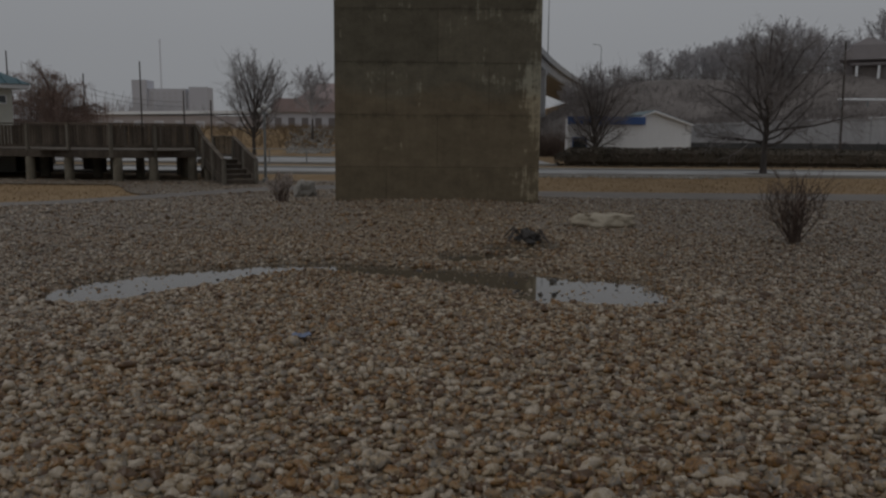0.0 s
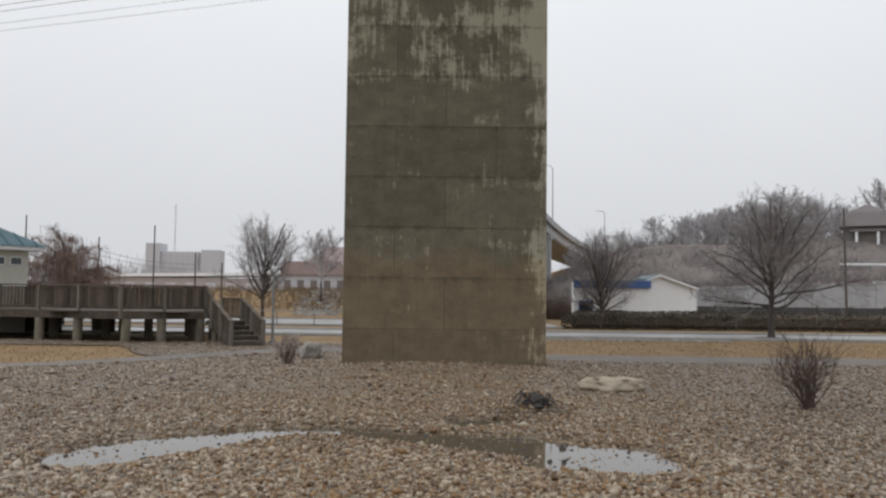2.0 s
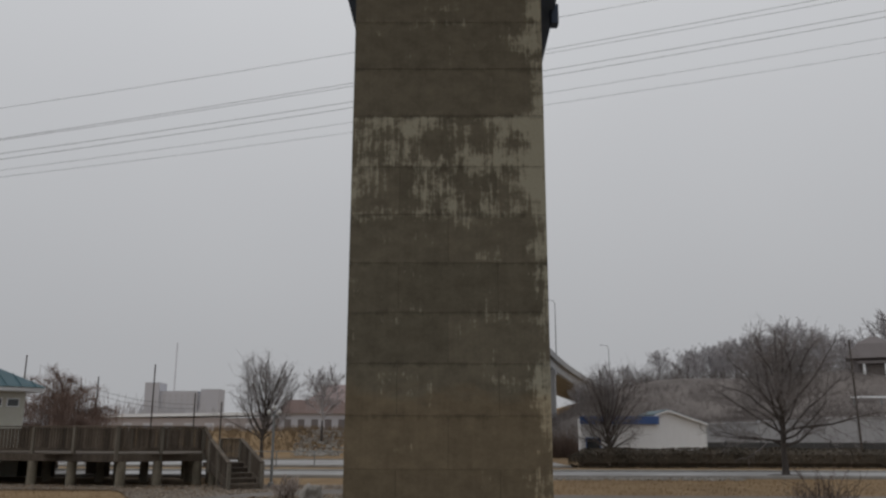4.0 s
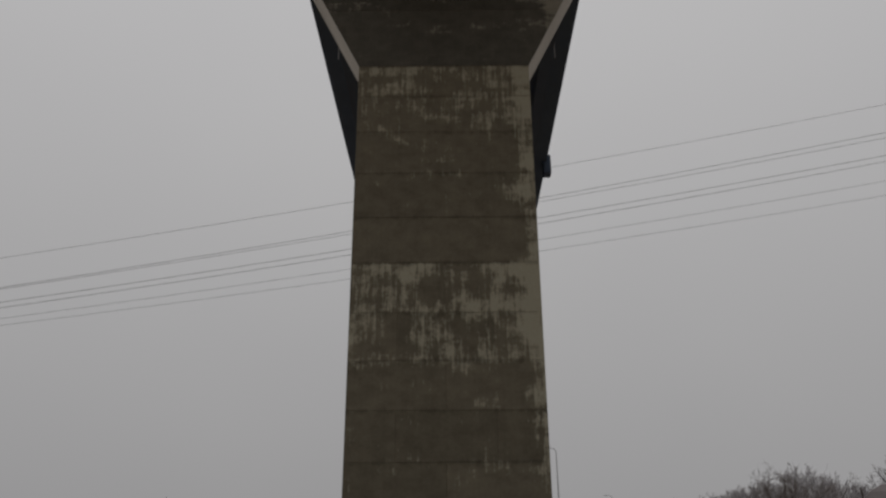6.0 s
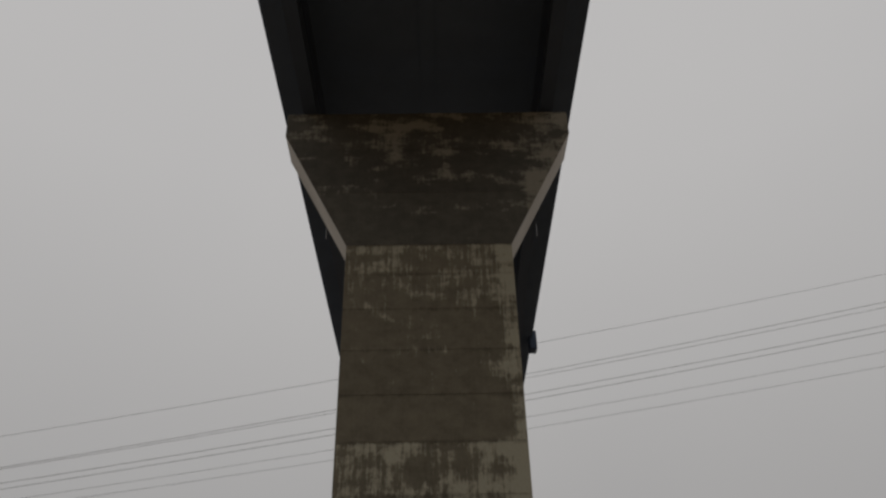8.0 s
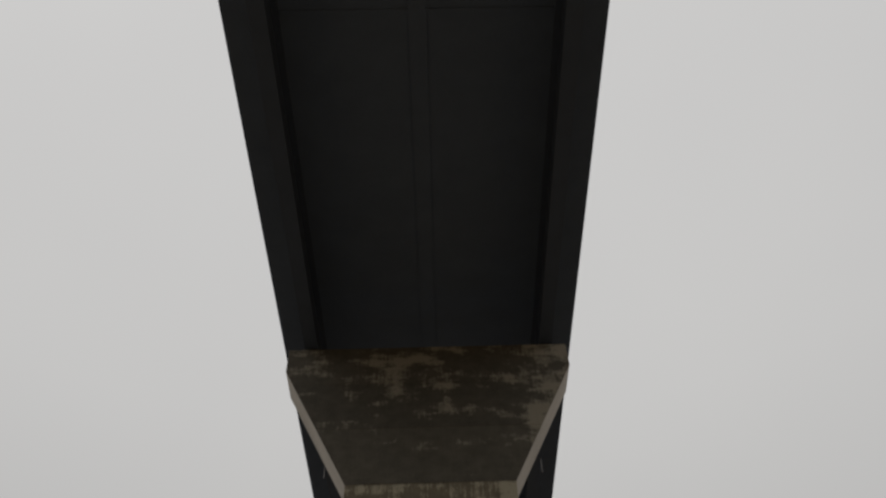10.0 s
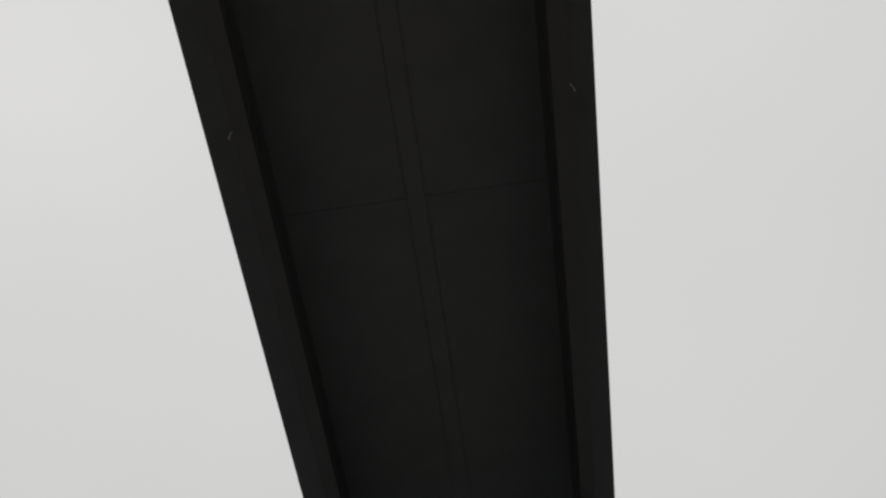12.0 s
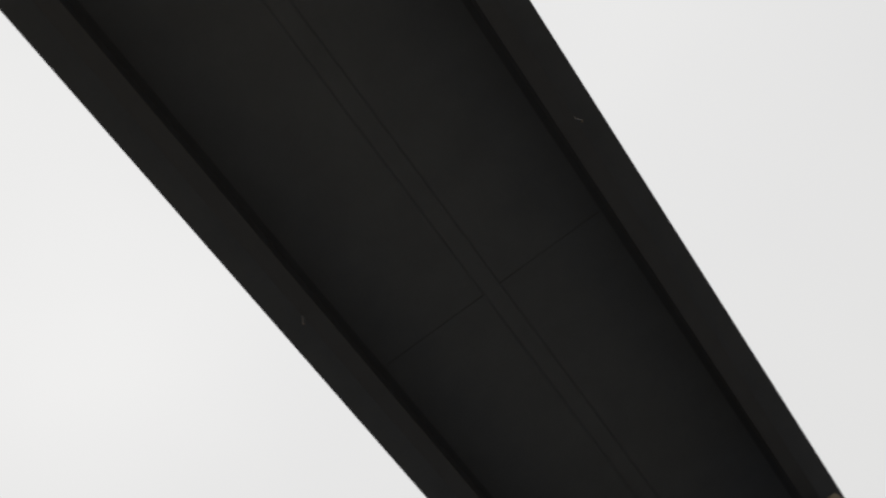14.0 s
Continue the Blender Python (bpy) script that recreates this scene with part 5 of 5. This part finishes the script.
# ---- poles behind the deck ----
for x, y, top, label in ((-29.0, 57.0, 6.9, ""), (-23.7, 56.5, 5.4, ""), (-19.8, 56.2, 6.2, ""), (-16.9, 56.0, 4.3, ""), (-15.1, 56.0, 3.7, "")):
    pole = thing("dock_pole", "thin dark upright pole behind the deck", "pole", x, y, LOW, 0, "poles behind the deck")
    part("shaft", Mesh().tube([(0, 0, -0.2), (0, 0, top - LOW)], [0.055, 0.045], 8), POLE_WOOD, pole)
    part("cap", Mesh().tube([(0, 0, top - LOW - 0.01), (0, 0, top - LOW + 0.06)], [0.055, 0.02], 8), POLE_WOOD, pole)

for za, zb in ((4.55, 3.6), (4.2, 3.3)):
    pts = [(-23.7 + 6.8 * k / 8, 56.45 - 0.45 * k / 8, za + (zb - za) * k / 8 - 0.25 * math.sin(math.pi * k / 8)) for k in range(9)]
    tagged(part("pole_wire", Mesh().tube(pts, [0.012] * 9, 4), WIRE), "thin slack wire strung between the dark poles", "wire", "pole wires")

# ---- pipe railing by the parking lot ----
rail = thing("pipe_railing", "low grey pipe railing along the parking lot", "railing", 0, 53.6, LOW)
for z in (0.45, 0.95):
    part("rail", Mesh().tube([(-30, 0, z), (6, 0, z)], [0.03, 0.03], 6), GALV, rail)
for x in steps(-30, 6, 2.4):
    part("post", Mesh().tube([(x, 0, -0.2), (x, 0, 0.97)], [0.035, 0.035], 8), GALV, rail)

# ---- hedge ----
hedge = thing("hedge", "long low dark clipped hedge along the road", "hedge", 0, 55.2, LOW)
hm = Mesh()
rng = random.Random(17)
part("hedge_core", Mesh().box(8.4, 70, -0.66, 0.66, 0.02, 1.06, 0.25), HEDGE, hedge)
for i in range(15000):
    x = 7.9 + 62 * rng.random() ** 1.4
    a = rng.uniform(-0.3, 3.45)
    ry = 0.80 * (1 + 0.15 * noise.noise((x * 0.6, a, 2)))
    rz = (1.15 + 0.10 * noise.noise((x * 0.4, 5, a))) * min(1, 0.55 + (x - 7.9) * 0.5)
    c = Vector((x, -ry * math.cos(a), max(0.03, rz * max(0.0, math.sin(a)) ** 0.45)))
    s = rng.uniform(0.05, 0.11)
    u = Vector((rng.gauss(0, 1), rng.gauss(0, 1), rng.gauss(0, 1))).normalized() * s
    w2 = u.cross(Vector((rng.gauss(0, 1), rng.gauss(0, 1), rng.gauss(0, 1)))).normalized() * s * 0.6
    hm.add([c - u, c + w2, c + u, c - w2], [(0, 1, 2, 3)])
tagged(part("leaves", plain(hm, "leaves", HEDGE), None, hedge), kind="stuff")

# ---- white shed with blue fascia ----
shed = thing("white_shed", "white gabled shed with blue fascia along its low front wing", "building", 0, 72.0, LOW)
part("wing_wall", Mesh().box(11.25, 17.75, 0, 1.3, 0, 3.2), WHITE, shed)
part("fascia", Mesh().box(11.2, 17.9, -0.25, -0.01, 2.93, 3.6, 0.02), BLUE, shed, "deep blue fascia board")
part("wing_roof", Mesh().box(11.25, 17.75, -0.2, 1.3, 3.21, 3.4), WHITE, shed)
part("gable_wall", Mesh().prism([(17.77, 0), (21.95, 0), (21.95, 3.0), (18.75, 4.1), (17.77, 3.76)], 0.3, 7), WHITE, shed)
part("roof", Mesh().prism([(17.6, 3.72), (18.75, 4.12), (22.1, 2.96), (22.1, 3.03), (18.75, 4.2), (17.6, 3.8)], 0.0, 7.3), TEAL_ROOF, shed)
part("barge_board", Mesh().prism([(18.75, 4.0), (22.08, 2.84), (22.08, 3.0), (18.75, 4.16), (17.62, 3.76), (17.62, 3.6)], -0.05, -0.005), WHITE, shed)
door = part("door", Mesh().box(11.75, 12.85, -0.05, -0.01, 0, 1.75, 0.01), GLASS_DARK, shed)
part("door_frame", Mesh().box(11.65, 11.74, -0.08, -0.01, 0, 1.85).box(12.86, 12.95, -0.08, -0.01, 0, 1.85).box(11.74, 12.86, -0.08, -0.01, 1.76, 1.85), BLUE, door)
for x in steps(17.6, 22.0, 0.55):
    part("cladding_rib", Mesh().box(x - 0.02, x + 0.02, 0.27, 0.298, 0.05, 3.0), WHITE, shed)

# ---- retaining wall, fence, guard rail ----
wall = thing("retaining_wall", "long pale streaked concrete retaining wall below the hill", "wall", 0, 78.0, LOW, 0, kind="structure")
for k in range(18):
    x = 22.6 + k * 3.0
    top = 2.95 + 0.045 * (x - 22.6)
    part("panel", Mesh().box(x, x + 2.97, 0, 0.4, 0, top, 0.02), WALL_CONC, wall)
    part("coping", Mesh().box(x - 0.01, x + 2.98, -0.08, 0.48, top + 0.002, top + 0.16, 0.02), WALL_CONC, wall)
fence = thing("low_fence", "low dark fence in front of the retaining wall", "fence", 0, 73.5, LOW)
for x in steps(18, 66, 3.0):
    part("board", Mesh().box(x + 0.005, x + 2.995, 0.02, 0.06, 0.02, 1.45), DARK_FENCE, fence)
for x in steps(18, 69, 3.0):
    part("post", Mesh().box(x - 0.06, x + 0.06, -0.06, 0.015, -0.1, 1.6, 0.01), DARK_FENCE, fence)
guard = thing("guard_rail", "white guard rail on the hillside terrace", "guard rail", 0, 99.4, ground_z(56, 99.4) + 0.35)
part("rail", Mesh().box(47.5, 74, 0, 0.08, 0.68, 0.9, 0.03), WHITE, guard)
for x in steps(48, 73.5, 3.0):
    part("post", Mesh().box(x - 0.08, x + 0.08, 0.09, 0.25, -0.6, 0.9, 0.01), GALV, guard)
pole = thing("utility_pole", "tall dark wooden utility pole behind the hedge", "utility pole", 34.2, 70.5, LOW)
part("shaft", Mesh().tube([(0, 0, -0.3), (-0.15, 0, 9.9)], [0.10, 0.075], 10), POLE_WOOD, pole)
part("insulator", Mesh().tube([(-0.15, 0, 9.88), (-0.15, 0, 10.1)], [0.05, 0.03], 8), GALV, pole)

# ---- house on the knoll ----
house = thing("hill_house", "brown gabled house with white porch columns on the hill", "house", 58.8, 115.0, 9.6, -27)
part("foundation", Mesh().box(-3.2, 3.2, 0.3, 5.5, -3.0, 0.0), ROOF_DARK, house)
part("wall", Mesh().box(-3.0, 3.0, 0.5, 5.5, 0, 2.9), ROOF_DARK, house)
hip = Mesh().add([(-3.6, -0.3, 2.7), (3.6, -0.3, 2.7), (3.6, 5.9, 2.7), (-3.6, 5.9, 2.7), (-2.1, 0.6, 4.75), (2.1, 0.6, 4.75), (2.1, 5.0, 4.75), (-2.1, 5.0, 4.75), (-0.5, 1.5, 5.75), (0.5, 1.5, 5.75), (0.5, 4.1, 5.75), (-0.5, 4.1, 5.75)], [(0, 1, 5, 4), (1, 2, 6, 5), (2, 3, 7, 6), (3, 0, 4, 7), (4, 5, 9, 8), (5, 6, 10, 9), (6, 7, 11, 10), (7, 4, 8, 11), (8, 9, 10, 11), (3, 2, 1, 0)])
part("roof", hip, ROOF_DARK, house, "brown shingle hip roof")
# flat darker panel on the wall stands for the porch's shaded recess
part("porch_shade_panel", Mesh().box(-1.9, 1.9, 0.44, 0.495, 0.1, 1.85), BRUSH, house)
for x in (-1.35, 1.35):
    part("porch_column", Mesh().tube([(x, 0.1, -0.2), (x, 0.1, 1.9)], [0.19, 0.17], 10), WHITE, house, "white porch column")
part("porch_beam", Mesh().box(-2.2, 2.2, -0.1, 0.43, 1.91, 2.3, 0.02), ROOF_DARK, house)
part("porch_steps", Mesh().box(-1.4, 1.4, -0.9, 0.43, -1.2, -0.15, 0.03), WALL_CONC, house)

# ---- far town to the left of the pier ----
# haze comes only from the pale colours of these materials
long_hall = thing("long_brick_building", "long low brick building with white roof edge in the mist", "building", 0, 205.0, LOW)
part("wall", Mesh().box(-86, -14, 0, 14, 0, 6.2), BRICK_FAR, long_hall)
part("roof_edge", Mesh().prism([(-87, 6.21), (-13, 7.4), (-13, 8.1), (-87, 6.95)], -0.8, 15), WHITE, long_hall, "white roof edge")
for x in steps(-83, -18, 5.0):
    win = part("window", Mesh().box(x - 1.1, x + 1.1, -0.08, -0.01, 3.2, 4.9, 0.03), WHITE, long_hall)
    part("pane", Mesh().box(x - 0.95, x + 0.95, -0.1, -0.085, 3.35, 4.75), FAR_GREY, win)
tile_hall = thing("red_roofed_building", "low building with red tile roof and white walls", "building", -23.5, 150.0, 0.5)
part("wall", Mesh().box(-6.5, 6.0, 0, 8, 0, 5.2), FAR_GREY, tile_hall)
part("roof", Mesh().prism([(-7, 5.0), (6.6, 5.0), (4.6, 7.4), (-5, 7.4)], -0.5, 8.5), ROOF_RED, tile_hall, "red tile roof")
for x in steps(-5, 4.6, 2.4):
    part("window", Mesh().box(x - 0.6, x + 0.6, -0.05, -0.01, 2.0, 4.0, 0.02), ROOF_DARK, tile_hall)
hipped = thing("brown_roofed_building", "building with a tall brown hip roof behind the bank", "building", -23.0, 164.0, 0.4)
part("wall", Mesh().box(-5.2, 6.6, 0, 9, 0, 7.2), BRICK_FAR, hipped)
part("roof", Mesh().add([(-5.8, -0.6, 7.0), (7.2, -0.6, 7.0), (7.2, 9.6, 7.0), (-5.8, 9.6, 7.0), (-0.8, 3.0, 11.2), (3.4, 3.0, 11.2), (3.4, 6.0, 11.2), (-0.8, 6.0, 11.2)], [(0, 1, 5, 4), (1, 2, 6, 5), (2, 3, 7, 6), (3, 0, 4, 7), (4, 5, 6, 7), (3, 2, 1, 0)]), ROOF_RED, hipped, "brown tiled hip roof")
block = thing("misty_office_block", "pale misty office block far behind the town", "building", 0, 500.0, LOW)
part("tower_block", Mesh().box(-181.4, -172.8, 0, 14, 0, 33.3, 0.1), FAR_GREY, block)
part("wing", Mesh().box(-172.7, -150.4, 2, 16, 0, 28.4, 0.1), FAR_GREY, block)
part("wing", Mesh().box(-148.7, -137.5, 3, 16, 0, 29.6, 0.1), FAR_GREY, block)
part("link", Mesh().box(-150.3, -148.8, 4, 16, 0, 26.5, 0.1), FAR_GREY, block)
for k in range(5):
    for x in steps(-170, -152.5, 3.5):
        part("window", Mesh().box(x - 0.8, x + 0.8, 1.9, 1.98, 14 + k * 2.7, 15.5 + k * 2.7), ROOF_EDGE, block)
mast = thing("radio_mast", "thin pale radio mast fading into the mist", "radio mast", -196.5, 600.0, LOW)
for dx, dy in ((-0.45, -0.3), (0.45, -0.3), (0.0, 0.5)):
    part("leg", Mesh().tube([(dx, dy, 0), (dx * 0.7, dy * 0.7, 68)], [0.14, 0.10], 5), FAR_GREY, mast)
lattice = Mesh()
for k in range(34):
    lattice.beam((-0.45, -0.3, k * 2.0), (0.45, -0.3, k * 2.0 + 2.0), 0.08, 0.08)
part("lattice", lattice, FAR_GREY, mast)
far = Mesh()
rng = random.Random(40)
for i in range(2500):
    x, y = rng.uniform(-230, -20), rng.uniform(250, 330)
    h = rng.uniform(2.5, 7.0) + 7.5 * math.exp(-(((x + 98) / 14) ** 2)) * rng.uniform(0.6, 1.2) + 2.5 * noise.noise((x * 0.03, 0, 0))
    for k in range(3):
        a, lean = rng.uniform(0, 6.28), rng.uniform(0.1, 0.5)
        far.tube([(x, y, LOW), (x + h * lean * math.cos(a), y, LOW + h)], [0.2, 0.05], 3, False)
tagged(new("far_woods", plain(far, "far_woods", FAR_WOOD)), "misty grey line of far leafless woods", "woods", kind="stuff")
